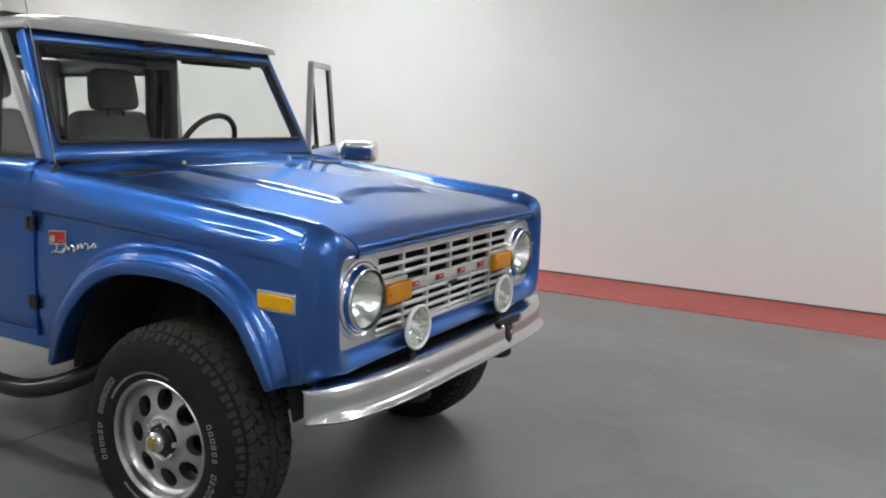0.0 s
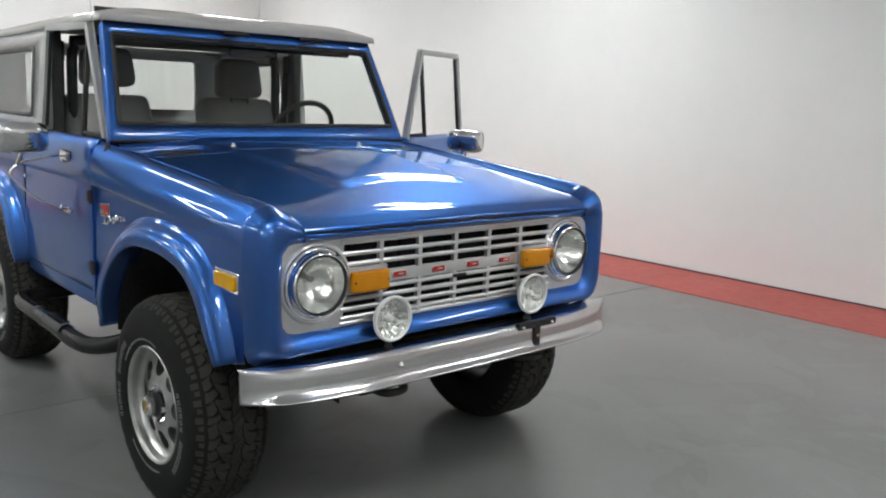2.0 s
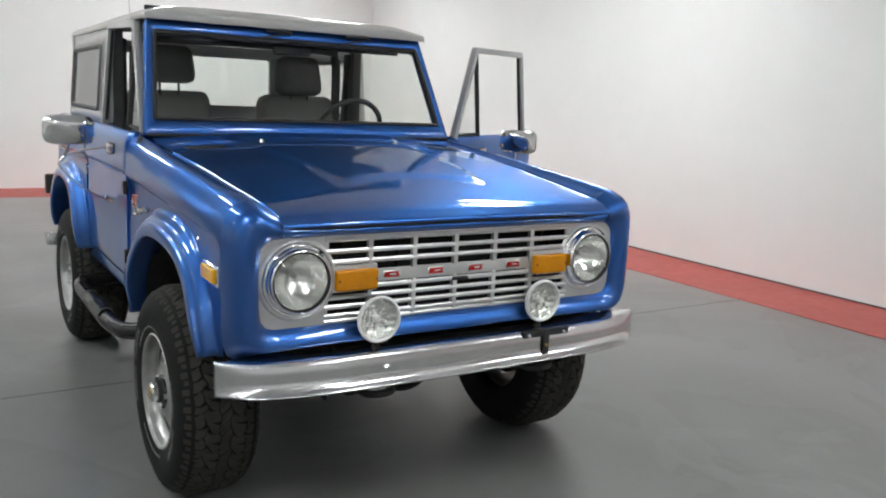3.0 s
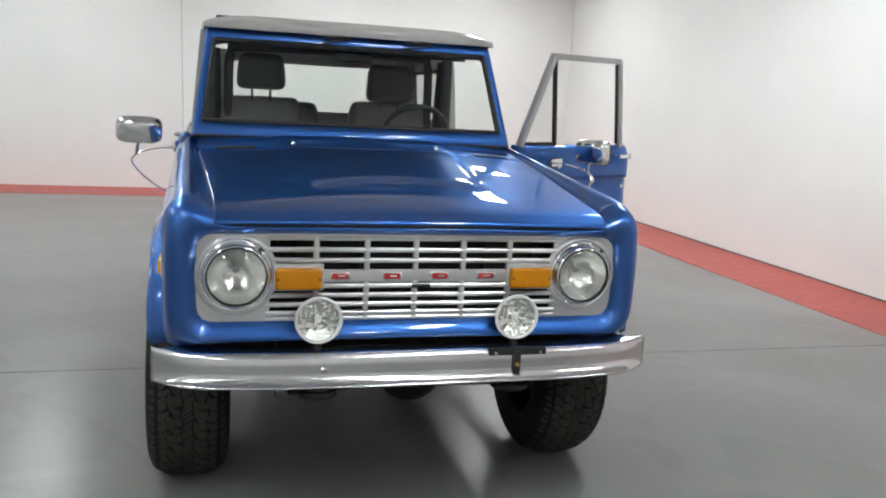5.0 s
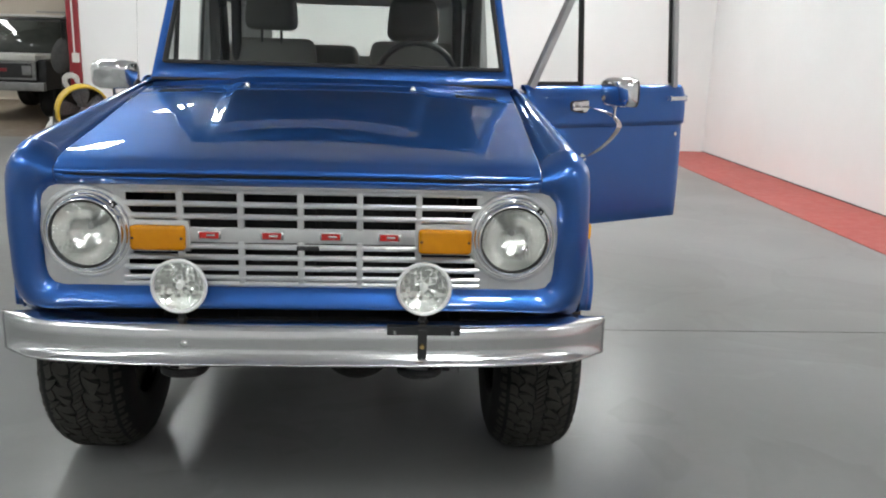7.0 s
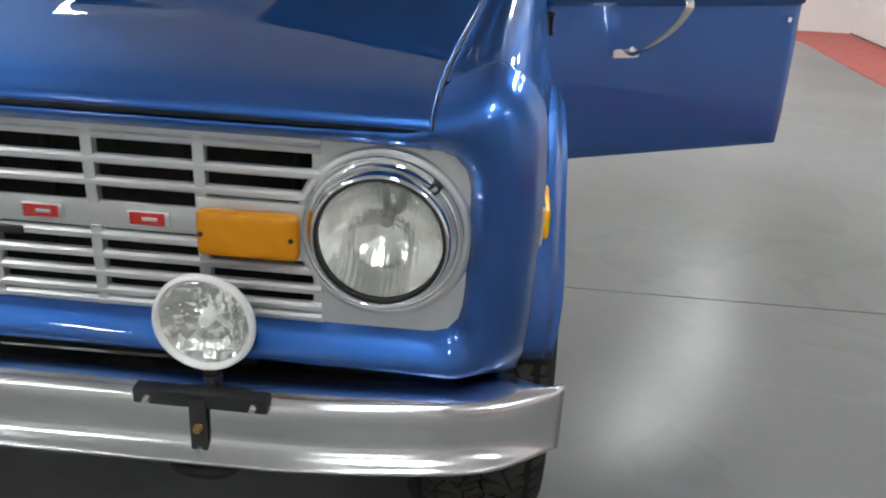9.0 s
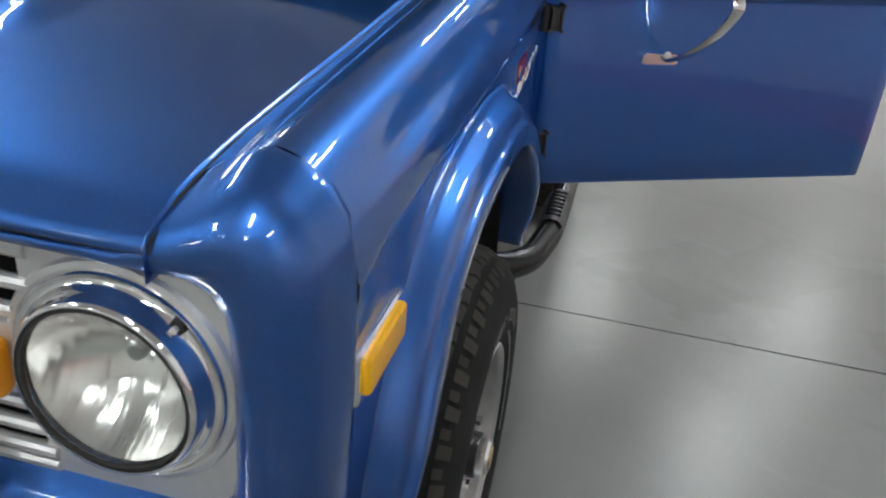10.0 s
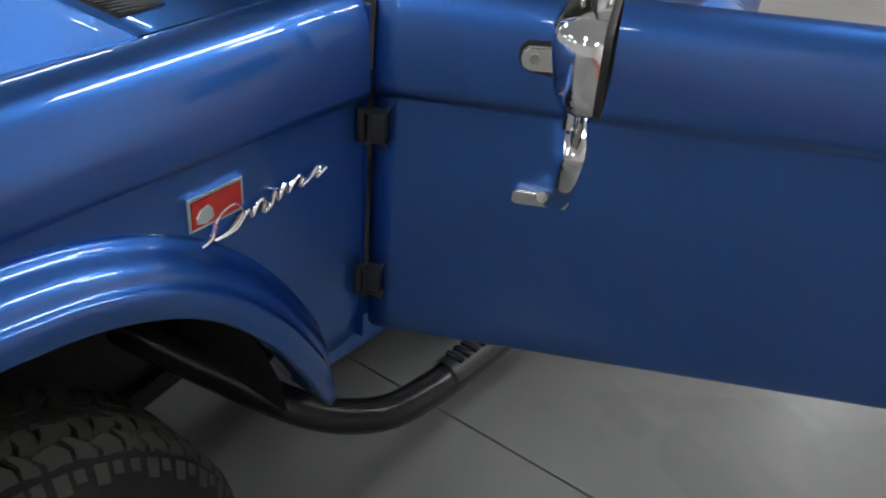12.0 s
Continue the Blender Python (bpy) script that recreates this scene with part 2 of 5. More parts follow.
OLDWHITE = varied("chalky_white_paint", (0.55, 0.54, 0.50), (0.66, 0.65, 0.62), 6, 0, (0.4, 0.5))
GOLD = varied("brass_cap", (0.50, 0.34, 0.12), (0.58, 0.42, 0.18), 40, 1.0, (0.2, 0.3))


# ---- building helpers ----
def V(*a):
    return Vector(a)


def empty(name, at=(0, 0, 0), **tags):
    ob = new(name)
    ob.location = at
    ob.empty_display_size = 0.2
    return tagged(ob, **tags)


def finish(bm, sharp):
    lim = radians(sharp)
    for f in bm.faces:
        f.smooth = True
    for e in bm.edges:
        if len(e.link_faces) == 2 and e.calc_face_angle(0.0) > lim:
            e.smooth = False


def part(name, bm, material, parent=None, label="", sharp=32, basis=None, solid=0.0):
    """Links a bmesh, made in world coordinates (or placed by basis), as one mesh object."""
    finish(bm, sharp)
    me = bpy.data.meshes.new(name)
    bm.to_mesh(me)
    bm.free()
    me.materials.append(material)
    return share(name, me, parent, label, basis, solid)


def share(name, me, parent=None, label="", basis=None, solid=0.0):
    ob = new(name, me)
    if parent is not None:
        ob.parent = parent
        if parent.parent is None:
            ob.matrix_parent_inverse = parent.matrix_basis.inverted()
    if basis is not None:
        ob.matrix_basis = basis
    if solid:
        mod = ob.modifiers.new("thickness", "SOLIDIFY")
        mod.thickness, mod.offset = solid, 0.0
    return tagged(ob, label=label)


def grid(rows, close=False, bm=None, cap=False):
    bm = bm or bmesh.new()
    vs = [[bm.verts.new(p) for p in r] for r in rows]
    for a, b in zip(vs, vs[1:]):
        k = len(a)
        for i in range(k if close else k - 1):
            j = (i + 1) % k
            q = [a[i], a[j], b[j], b[i]]
            bm.faces.new(q)
    if cap:
        bm.faces.new(list(reversed(vs[0])))
        bm.faces.new(vs[-1])
    return bm


def clean(bm, dist=0.0002):
    bmesh.ops.remove_doubles(bm, verts=bm.verts, dist=dist)
    bmesh.ops.recalc_face_normals(bm, faces=bm.faces)
    return bm


def box(x0, x1, y0, y1, z0, z1, bevel=0.0, seg=2, bm=None):
    bm = bm or bmesh.new()
    r = bmesh.ops.create_cube(bm, size=1.0)
    m = Matrix.LocRotScale(((x0 + x1) / 2, (y0 + y1) / 2, (z0 + z1) / 2), None, (abs(x1 - x0), abs(y1 - y0), abs(z1 - z0)))
    bmesh.ops.transform(bm, matrix=m, verts=r["verts"])
    if bevel:
        es = {e for v in r["verts"] for e in v.link_edges}
        bmesh.ops.bevel(bm, geom=list(es), offset=bevel, segments=seg, profile=0.6, affect="EDGES", clamp_overlap=True)
    return bm


def curve(pts, n):
    """n points along a smooth curve through pts."""
    p = [np.array(q, float) for q in pts]
    p = [2 * p[0] - p[1]] + p + [2 * p[-1] - p[-2]]
    d = np.cumsum([0] + [np.linalg.norm(b - a) for a, b in zip(p[1:-1], p[2:-1])])
    out = []
    for s in np.linspace(0, d[-1], n):
        i = min(int(np.searchsorted(d, s, "right")) - 1, len(d) - 2)
        u = (s - d[i]) / max(d[i + 1] - d[i], 1e-9)
        a, b, c, e = p[i : i + 4]
        out.append(0.5 * (2 * b + (c - a) * u + (2 * a - 5 * b + 4 * c - e) * u * u + (3 * b - a - 3 * c + e) * u**3))
    return out


def tube(pts, r, n=12, smooth=0, bm=None, cap=True, flat=None):
    """A round bar of radius r (or an oval, flat=(across, thick)) along pts."""
    if smooth:
        pts = curve(pts, smooth)
    pts = [Vector(p) for p in pts]
    rows, ref = [], None
    for i, p in enumerate(pts):
        d = (pts[min(i + 1, len(pts) - 1)] - pts[max(i - 1, 0)]).normalized()
        if ref is None:
            ref = V(0, 0, 1) if abs(d.z) < 0.9 else V(1, 0, 0)
        side = d.cross(ref).normalized()
        up = side.cross(d).normalized()
        ref = up
        ru, rs = flat if flat else (r, r)
        rows.append([p + up * math.cos(2 * math.pi * k / n) * ru + side * math.sin(2 * math.pi * k / n) * rs for k in range(n)])
    bm = grid(rows, True, bm, cap)
    bmesh.ops.recalc_face_normals(bm, faces=bm.faces)
    return bm


def lathe(profile, n=48, axis="y", bm=None, at=(0, 0, 0)):
    """Turns a profile of (along, radius) round an axis."""
    rows = []
    for a, r in profile:
        row = []
        for k in range(n):
            c, s = r * math.cos(2 * math.pi * k / n), r * math.sin(2 * math.pi * k / n)
            row.append(Vector(at) + (V(c, a, s) if axis == "y" else V(a, c, s) if axis == "x" else V(c, s, a)))
        rows.append(row)
    bm = grid(rows, True, bm)
    return clean(bm)


def smoothstep(a, b, x):
    u = min(max((x - a) / (b - a), 0.0), 1.0)
    return u * u * (3 - 2 * u)


def spline(xs, ys):
    """A smooth function through the given values (cubic, no overshoot)."""
    xs, ys = list(map(float, xs)), list(map(float, ys))
    d = [(b - a) / (q - p) for a, b, p, q in zip(ys, ys[1:], xs, xs[1:])]
    t = [d[0]] + [0.0 if a * b <= 0 else 2 * a * b / (a + b) for a, b in zip(d, d[1:])] + [d[-1]]

    def at(x):
        if x <= xs[0]:
            return ys[0] + t[0] * (x - xs[0])
        if x >= xs[-1]:
            return ys[-1] + t[-1] * (x - xs[-1])
        i = max(k for k in range(len(xs) - 1) if xs[k] <= x)
        h = xs[i + 1] - xs[i]
        u = (x - xs[i]) / h
        return (1 + 2 * u) * (1 - u) ** 2 * ys[i] + u * (1 - u) ** 2 * h * t[i] + u * u * (3 - 2 * u) * ys[i + 1] + u * u * (u - 1) * h * t[i + 1]

    return at


def wallbox(name, x0, x1, y0, y1, z0, z1, material, label, category):
    return tagged(part(name, box(x0, x1, y0, y1, z0, z1), material), label=label, category=category, kind="structure")


# ---- the showroom ----
WX, BY, TOP = 4.82, 9.95, 3.5
JY = 1.83
fl = box(-9.5, WX, -7.5, JY - 0.004, -0.2, 0)
box(-9.5, WX, JY + 0.004, BY, -0.2, 0, bm=fl)
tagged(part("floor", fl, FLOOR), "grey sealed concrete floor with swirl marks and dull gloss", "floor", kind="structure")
tagged(part("floor_joint", box(-9.5, WX, JY - 0.004, JY + 0.004, -0.2, -0.006), JOINT), "dark saw-cut joint in the concrete floor", "floor joint", kind="structure")
tagged(part("floor_stripe_side", box(3.95, WX, -7.5, 9.05, 0.0, 0.004), REDFLOOR), "red painted band on the floor along the wall", "floor stripe", kind="structure")
tagged(part("floor_stripe_back", box(-4.09, WX, 9.05, BY, 0.0, 0.004), REDFLOOR), "red painted band on the floor along the back wall", "floor stripe", kind="structure")
wallbox("wall_east", WX, WX + 0.2, -7.5, BY + 0.2, -0.2, TOP, WALL, "smooth white painted wall", "wall")
wallbox("wall_north", -4.09, WX, BY, BY + 0.2, -0.2, TOP, WALL, "smooth white painted back wall", "wall")
wallbox("wall_lintel", -9.5, -4.09, BY, BY + 0.2, 3.1, TOP, WALL, "white wall over a wide opening", "wall")
wallbox("wall_south", -9.5, WX, -7.7, -7.5, -0.2, TOP, WALL, "plain white wall", "wall")
wallbox("wall_west", -9.7, -9.5, -7.7, 17.2, -0.2, TOP, WALL, "plain white wall", "wall")
wallbox("ceiling", -9.7, WX + 0.2, -7.7, BY + 0.2, TOP, TOP + 0.1, CEIL, "flat white ceiling", "ceiling")
tagged(part("trim", box(WX - 0.012, WX, -7.5, BY, 0.004, 0.016, 0.003), JOINT), "dark sealant line along the foot of the wall", "trim", kind="structure")
tagged(part("door_post", box(-4.25, -4.09, BY - 0.04, BY + 0.24, 0.0, 3.1, 0.012), REDPOST), "red painted steel post at the edge of a wide opening", "post", kind="structure")
wallbox("back_room_floor", -9.5, 2.0, BY, 17.0, -0.2, -0.002, BROWN, "brown stained workshop floor", "floor")
wallbox("back_room_wall", -9.5, 2.0, 17.0, 17.2, -0.2, TOP, BEIGE, "beige workshop wall", "wall")
wallbox("back_room_side", 1.8, 2.0, BY + 0.2, 17.0, -0.2, TOP, BEIGE, "beige workshop wall", "wall")
wallbox("back_room_ceiling", -9.5, 2.0, BY + 0.2, 17.0, TOP, TOP + 0.1, CEIL, "flat workshop ceiling", "ceiling")


def ceiling_light(at):
    """A strip fitting along y: a steel tray with a flat glowing diffuser."""
    light = empty("ceiling_light", at, label="long white ceiling light out of view with a flat glowing diffuser", category="ceiling light", group="strip lights on the ceiling")
    x, y, z = at
    part("tray", box(x - 0.16, x + 0.16, y - 0.61, y + 0.61, z - 0.07, z, 0.008), TRAY, light)
    part("diffuser", box(x - 0.13, x + 0.13, y - 0.58, y + 0.58, z - 0.076, z - 0.068, 0.002), TUBE, light, "glowing white diffuser")
    return light


# All out of view; column -5.8 and (3.4, -2.8) are added for brightness only.
LAMPS = [(x, y) for x in (-5.8, -2.6, 0.9) for y in (-5.0, -1.8, 2.2, 5.2, 8.1)] + [(3.4, -2.8), (3.2, 3.5), (3.2, 8.1)]
# Unseen lights added to brighten the workshop.
LAMPS += [(-8.3, 11.5), (-8.3, 14.5), (-1.5, 12.5)]
# Moved aside to balance the light on hood, door and floor.
LAMPS[LAMPS.index((0.9, 2.2))] = (2.5, 2.3)
LAMPS[LAMPS.index((0.9, 5.2))] = (2.2, 5.6)
first_light = ceiling_light((*LAMPS[0], TOP))
for cx, cy in LAMPS[1:]:
    copy_thing(first_light, Matrix.Translation((cx, cy, TOP)))


# ---- the vehicle: shapes shared by its panels ----
car = empty("off_road_vehicle", (0, 1.75, 0), label="vintage metallic blue off-road vehicle with off-white hardtop, one door open", category="car")

hood_x = spline([-0.05, 0.1, 0.5, 1.0, 1.3], [0.664, 0.668, 0.69, 0.722, 0.738])
hood_mid = spline([-0.02, 0.0, 0.02, 0.05, 0.1, 0.25, 0.4, 0.6, 1.0, 1.28], [1.100, 1.112, 1.119, 1.1265, 1.1355, 1.1605, 1.1840, 1.2105, 1.250, 1.273])


def hood_z(x, y):
    edge = abs(x) / hood_x(y)
    z = hood_mid(y) - (0.004 + 0.017 * smoothstep(0.0, 0.5, y)) * edge**2.2
    half = 0.275 + 0.10 * y
    u = abs(x) / half
    rise = smoothstep(half + 0.022, half - 0.020, abs(x)) * smoothstep(-0.035, 0.045, y - 0.375 + 0.095 * u * u)
    return z + 0.010 * rise


crest_x = spline([0.0, 0.1, 0.5, 1.0, 1.3], [0.747, 0.749, 0.757, 0.766, 0.77])
crest_z = spline([0.0, 0.06, 0.12, 0.3, 0.7, 1.05, 1.3], [1.142, 1.158, 1.166, 1.182, 1.216, 1.245, 1.266])
crease_z = spline([0.05, 0.3, 0.7, 1.3], [1.028, 1.043, 1.064, 1.09])
crease_deep = spline([0.06, 0.2, 0.5, 1.3], [0.0, 0.004, 0.010, 0.012])

ARCH = [(0.155, 0.640), (0.176, 0.692), (0.21, 0.75), (0.28, 0.84), (0.38, 0.905), (0.50, 0.933), (0.65, 0.94), (0.80, 0.925), (0.93, 0.87), (1.03, 0.78), (1.115, 0.66), (1.20, 0.53)]
arch_front = spline([p[0] for p in ARCH], [p[1] for p in ARCH])


def upper_side(y, s):
    """The section of the shoulder from the crest to just below the crease."""
    xc, zc, kz, kd = crest_x(y), crest_z(y), crease_z(y), crease_deep(y)
    g = 1 - smoothstep(0.06, 0.3, y)
    pts = [(xc, zc), (xc + 0.024, zc - 0.008), (xc + 0.043, zc - 0.028), (xc + 0.056 + 0.008 * g, zc - 0.062), (0.829 - 0.010 * g, (zc + kz) / 2 - 0.012), (0.832 - 0.006 * g, kz + 0.022), (0.8305 - 0.003 * g, kz + 0.004)]
    out = curve([(a, y, b) for a, b in pts], 15)
    out += [np.array((0.8290 - 0.9 * kd, y, kz)), np.array((0.8285 - kd, y, kz - 0.006)), np.array((0.8285 - 0.9 * kd, y, kz - 0.035))]
    return [V(s * p[0], p[1], p[2]) for p in out]


side_x = spline([0.56, 0.62, 0.66, 0.75, 0.95, 1.1], [0.788, 0.806, 0.815, 0.823, 0.828, 0.828])


def lower_side(y, s, bottom, n=10):
    kz, kd = crease_z(y), crease_deep(y)
    top = kz - 0.035
    out = []
    for k in range(1, n + 1):
        z = top + (bottom - top) * k / n
        out.append(V(s * (side_x(z) - 0.9 * kd * smoothstep(bottom, top, z)), y, z))
    return out


def fender(s):
    ys = [0.0562, 0.075, 0.10, 0.13] + list(np.linspace(0.158, 1.19, 40)) + [1.21, 1.25, 1.301]
    rows = []
    for y in ys:
        hx, hz = hood_x(y) + 0.0048, hood_z(hood_x(y), y)
        xc, zc = crest_x(y), crest_z(y)
        inner = [(hx, hz - 0.035), (hx, hz - 0.006), (hx + 0.003, hz - 0.001), (hx + 0.35 * (xc - hx), hz + 0.20 * (zc - hz)), (hx + 0.62 * (xc - hx), hz + 0.58 * (zc - hz)), (xc - 0.016, zc - 0.003)]
        row = [V(s * a, y, b) for a, b in inner]
        row += upper_side(y, s)
        low = arch_front(y) if 0.155 <= y <= 1.185 else (0.665 - 0.025 * smoothstep(0.05, 0.155, y) if y < 0.16 else 0.555 + 0.06 * smoothstep(1.18, 1.3, y))
        row += lower_side(y, s, low)
        rows.append(row)
    ob = part("fender", grid(rows), PAINT, car, "metallic blue front fender", 30)
    return ob


for s in (-1, 1):
    fd = fender(s)
    # rear jamb and lower lip
    jb = [[V(s * 0.828, 1.301, z) for z in np.linspace(0.62, 1.24, 8)], [V(s * 0.74, 1.30, z) for z in np.linspace(0.62, 1.24, 8)]]
    part("jamb", grid(jb), PAINT, fd)

# hood
rows = []
US = [-1.0] + list(np.linspace(-0.9965, 0.9965, 74)) + [1.0]
for y in [-0.02, -0.005, 0.01, 0.03, 0.06] + list(np.linspace(0.085, 0.965, 70)):
    hx = hood_x(y)
    rows.append([V(u * hx, y, hood_z(u * hx, y)) for u in US])
lip = []
for dy, dz in ((-0.0430, -0.0210), (-0.0450, -0.0180), (-0.0435, -0.0120), (-0.0355, -0.0050)):
    hx = hood_x(-0.04)
    lip.append([V(u * hx, dy + 0.004 * abs(u) ** 8, hood_z(u * hx, -0.02) + dz) for u in US])
inner_lip = [[p + V(0, 0.02, 0.0) for p in lip[0]]]
rows = inner_lip + lip + rows
side_drop = lambda r: [r[0] + V(0.001, 0, -0.03)] + r + [r[-1] + V(-0.001, 0, -0.03)]
hood = part("hood", grid([side_drop(r) for r in rows]), PAINT, car, "metallic blue hood with a raised centre", 40)

for s in (-1, 1):
    # black strip laid in the open side gap in place of its shade
    seam = [V(s * (hood_x(y) + 0.0024), y, hood_z(hood_x(y), y) - 0.007) for y in np.linspace(-0.014, 0.965, 34)]
    seam = [V(s * 0.6668, -0.0345, 1.0745), V(s * 0.6668, -0.0345, 1.0840)] + seam
    part("hood_gap_strip", tube(seam, 0.003, 8, flat=(0.002, 0.0032)), BLACK, hood)
# black filler added behind the open gap, standing in for its shade
part("hood_gap_filler", tube([(-0.664, -0.030, 1.0720), (-0.40, -0.0315, 1.0735), (0.40, -0.0315, 1.0735), (0.664, -0.030, 1.0720)], 0.005, 8), GASKET, hood, "black filler that darkens the gap under the lip of the hood")

# cowl behind the hood
rows = []
for y in list(np.linspace(0.969, 1.2, 8)) + [1.235, 1.25, 1.256]:
    rise = 0.010 * smoothstep(1.2, 1.256, y)
    rows.append([V(u * hood_x(y), y, hood_z(u * hood_x(y), y) + rise) for u in US])
rows.append([p + V(0, 0.012, -0.05) for p in rows[-1]])
rows.insert(0, [p + V(0, 0.002, -0.03) for p in rows[0]])
cowl = part("cowl", grid(rows), PAINT, car, "blue cowl panel below the windshield", 40)
for s in (-1, 1):
    z = hood_z(0.57, 1.1)
    vent = part("cowl_vent", grid([[V(s * x, y, hood_z(x, y) + 0.0012) for x in np.linspace(0.492, 0.652, 9)] for y in (0.985, 1.023, 1.062)]), GASKET, cowl, "black slotted air inlet", solid=0.002)
    for k in range(12):
        x = 0.499 + 0.0133 * k
        z = hood_z(x, 1.023)
        part("slat", box(s * x - 0.0025, s * x + 0.0025, 0.988, 1.059, z - 0.004, z + 0.0030, 0.0), BLACK, vent)
    z = hood_z(s * 0.325, 1.05)
    nz = lathe([(z - 0.002, 0.0), (z - 0.002, 0.011), (z + 0.006, 0.0095), (z + 0.014, 0.006), (z + 0.016, 0.0)], 14, "z", at=(s * 0.325, 1.055, 0))
    part("washer_nozzle", nz, ALLOY, cowl)

# nose panel round the grille
HALF = {
    0.004: [(0, 0.752), (0.3, 0.752), (0.60, 0.752), (0.685, 0.755), (0.715, 0.782), (0.722, 0.87), (0.722, 0.95), (0.716, 1.005), (0.69, 1.032), (0.655, 1.036), (0.55, 1.038), (0, 1.038)],
    -0.020: [(0, 0.737), (0.3, 0.737), (0.60, 0.736), (0.695, 0.739), (0.727, 0.772), (0.734, 0.87), (0.734, 0.955), (0.727, 1.018), (0.70, 1.044), (0.655, 1.046), (0.55, 1.047), (0, 1.047)],
    -0.036: [(0, 0.712), (0.3, 0.712), (0.60, 0.711), (0.71, 0.714), (0.748, 0.758), (0.757, 0.87), (0.757, 0.965), (0.749, 1.04), (0.722, 1.070), (0.665, 1.060), (0.55, 1.060), (0, 1.060)],
    -0.034: [(0, 0.695), (0.3, 0.695), (0.60, 0.694), (0.725, 0.695), (0.775, 0.748), (0.785, 0.87), (0.785, 0.98), (0.777, 1.063), (0.745, 1.106), (0.672, 1.081), (0.55, 1.068), (0, 1.0685)],
    -0.010: [(0, 0.688), (0.3, 0.688), (0.60, 0.684), (0.742, 0.685), (0.799, 0.733), (0.811, 0.87), (0.810, 0.995), (0.800, 1.085), (0.753, 1.133), (0.676, 1.103), (0.55, 1.066), (0, 1.066)],
    0.025: [(0, 0.700), (0.3, 0.700), (0.60, 0.68), (0.752, 0.668), (0.811, 0.71), (0.823, 0.87), (0.820, 1.01), (0.808, 1.10), (0.750, 1.149), (0.677, 1.1165), (0.55, 1.05), (0, 1.05)],
    0.054: [(0, 0.705), (0.3, 0.70), (0.60, 0.668), (0.762, 0.652), (0.8165, 0.69), (0.8268, 0.87), (0.8275, 1.02), (0.8125, 1.112), (0.7485, 1.159), (0.677, 1.1235), (0.55, 1.03), (0, 1.03)],
    0.059: [(0, 0.705), (0.3, 0.70), (0.60, 0.668), (0.760, 0.652), (0.8145, 0.69), (0.8248, 0.87), (0.8255, 1.02), (0.8105, 1.110), (0.7485, 1.1565), (0.677, 1.1215), (0.55, 1.03), (0, 1.03)],
    0.085: [(0, 0.705), (0.3, 0.70), (0.60, 0.668), (0.755, 0.652), (0.808, 0.69), (0.8185, 0.87), (0.8185, 1.02), (0.804, 1.105), (0.7485, 1.150), (0.678, 1.122), (0.55, 1.03), (0, 1.03)],
}
rows = []
for y, half in HALF.items():
    right = curve([(a, y, b) for a, b in half], 66)
    left = [np.array((-p[0], p[1], p[2])) for p in reversed(right)]
    rows.append([Vector(p) for p in right + left[1:-1]])
fine = []
for c in zip(*rows):
    fine.append([Vector(p) for p in curve(c, 30)])
nose = part("nose_panel", grid(list(map(list, zip(*fine))), True), PAINT, car, "rounded blue surround of the grille", 50)

# side panels behind the doors, and the rear
ARCHR = [(2.33, 0.60), (2.35, 0.68), (2.40, 0.79), (2.48, 0.875), (2.59, 0.925), (2.74, 0.94), (2.88, 0.925), (2.99, 0.875), (3.07, 0.79), (3.12, 0.68), (3.14, 0.60)]
arch_rear = spline([p[0] for p in ARCHR], [p[1] for p in ARCHR])


def quarter(s):
    rows = []
    for y in [2.262, 2.28, 2.31, 2.325] + list(np.linspace(2.331, 3.139, 30)) + [3.15, 3.18, 3.24, 3.28]:
        low = arch_rear(y) if 2.33 <= y <= 3.14 else 0.60
        inset = 0.03 * smoothstep(3.18, 3.28, y)
        row = [V(s * a, y, b) for a, b in ((0.70, 1.272), (0.765, 1.274))]
        for a, b in curve([(0.785, 1.27), (0.808, 1.255), (0.824, 1.21), (0.831, 1.14), (0.8305, 1.10)], 9):
            row.append(V(s * (a - inset), y, b))
        row += [V(s * (0.818 - inset), y, 1.088), V(s * (0.8175 - inset), y, 1.05)]
        for k in range(1, 9):
            z = 1.05 + (low - 1.05) * k / 8
            row.append(V(s * (side_x(z) - 0.008 - inset), y, z))
        rows.append(row)
    return part("quarter_panel", grid(rows), PAINT, car, "metallic blue rear side panel", 40)


for s in (-1, 1):
    quarter(s)
part("tailgate", box(-0.79, 0.79, 3.24, 3.28, 0.60, 1.27, 0.012), PAINT, car)
part("rocker", box(-0.80, -0.74, 1.19, 2.34, 0.565, 0.64, 0.012), PAINT, car)
part("rocker", box(0.74, 0.80, 1.19, 2.34, 0.565, 0.64, 0.012), PAINT, car)
part("floor_pan", box(-0.74, 0.74, 1.15, 3.24, 0.60, 0.64), UNDER, car)
part("firewall", box(-0.73, 0.73, 1.21, 1.235, 0.60, 1.235), UNDER, car)


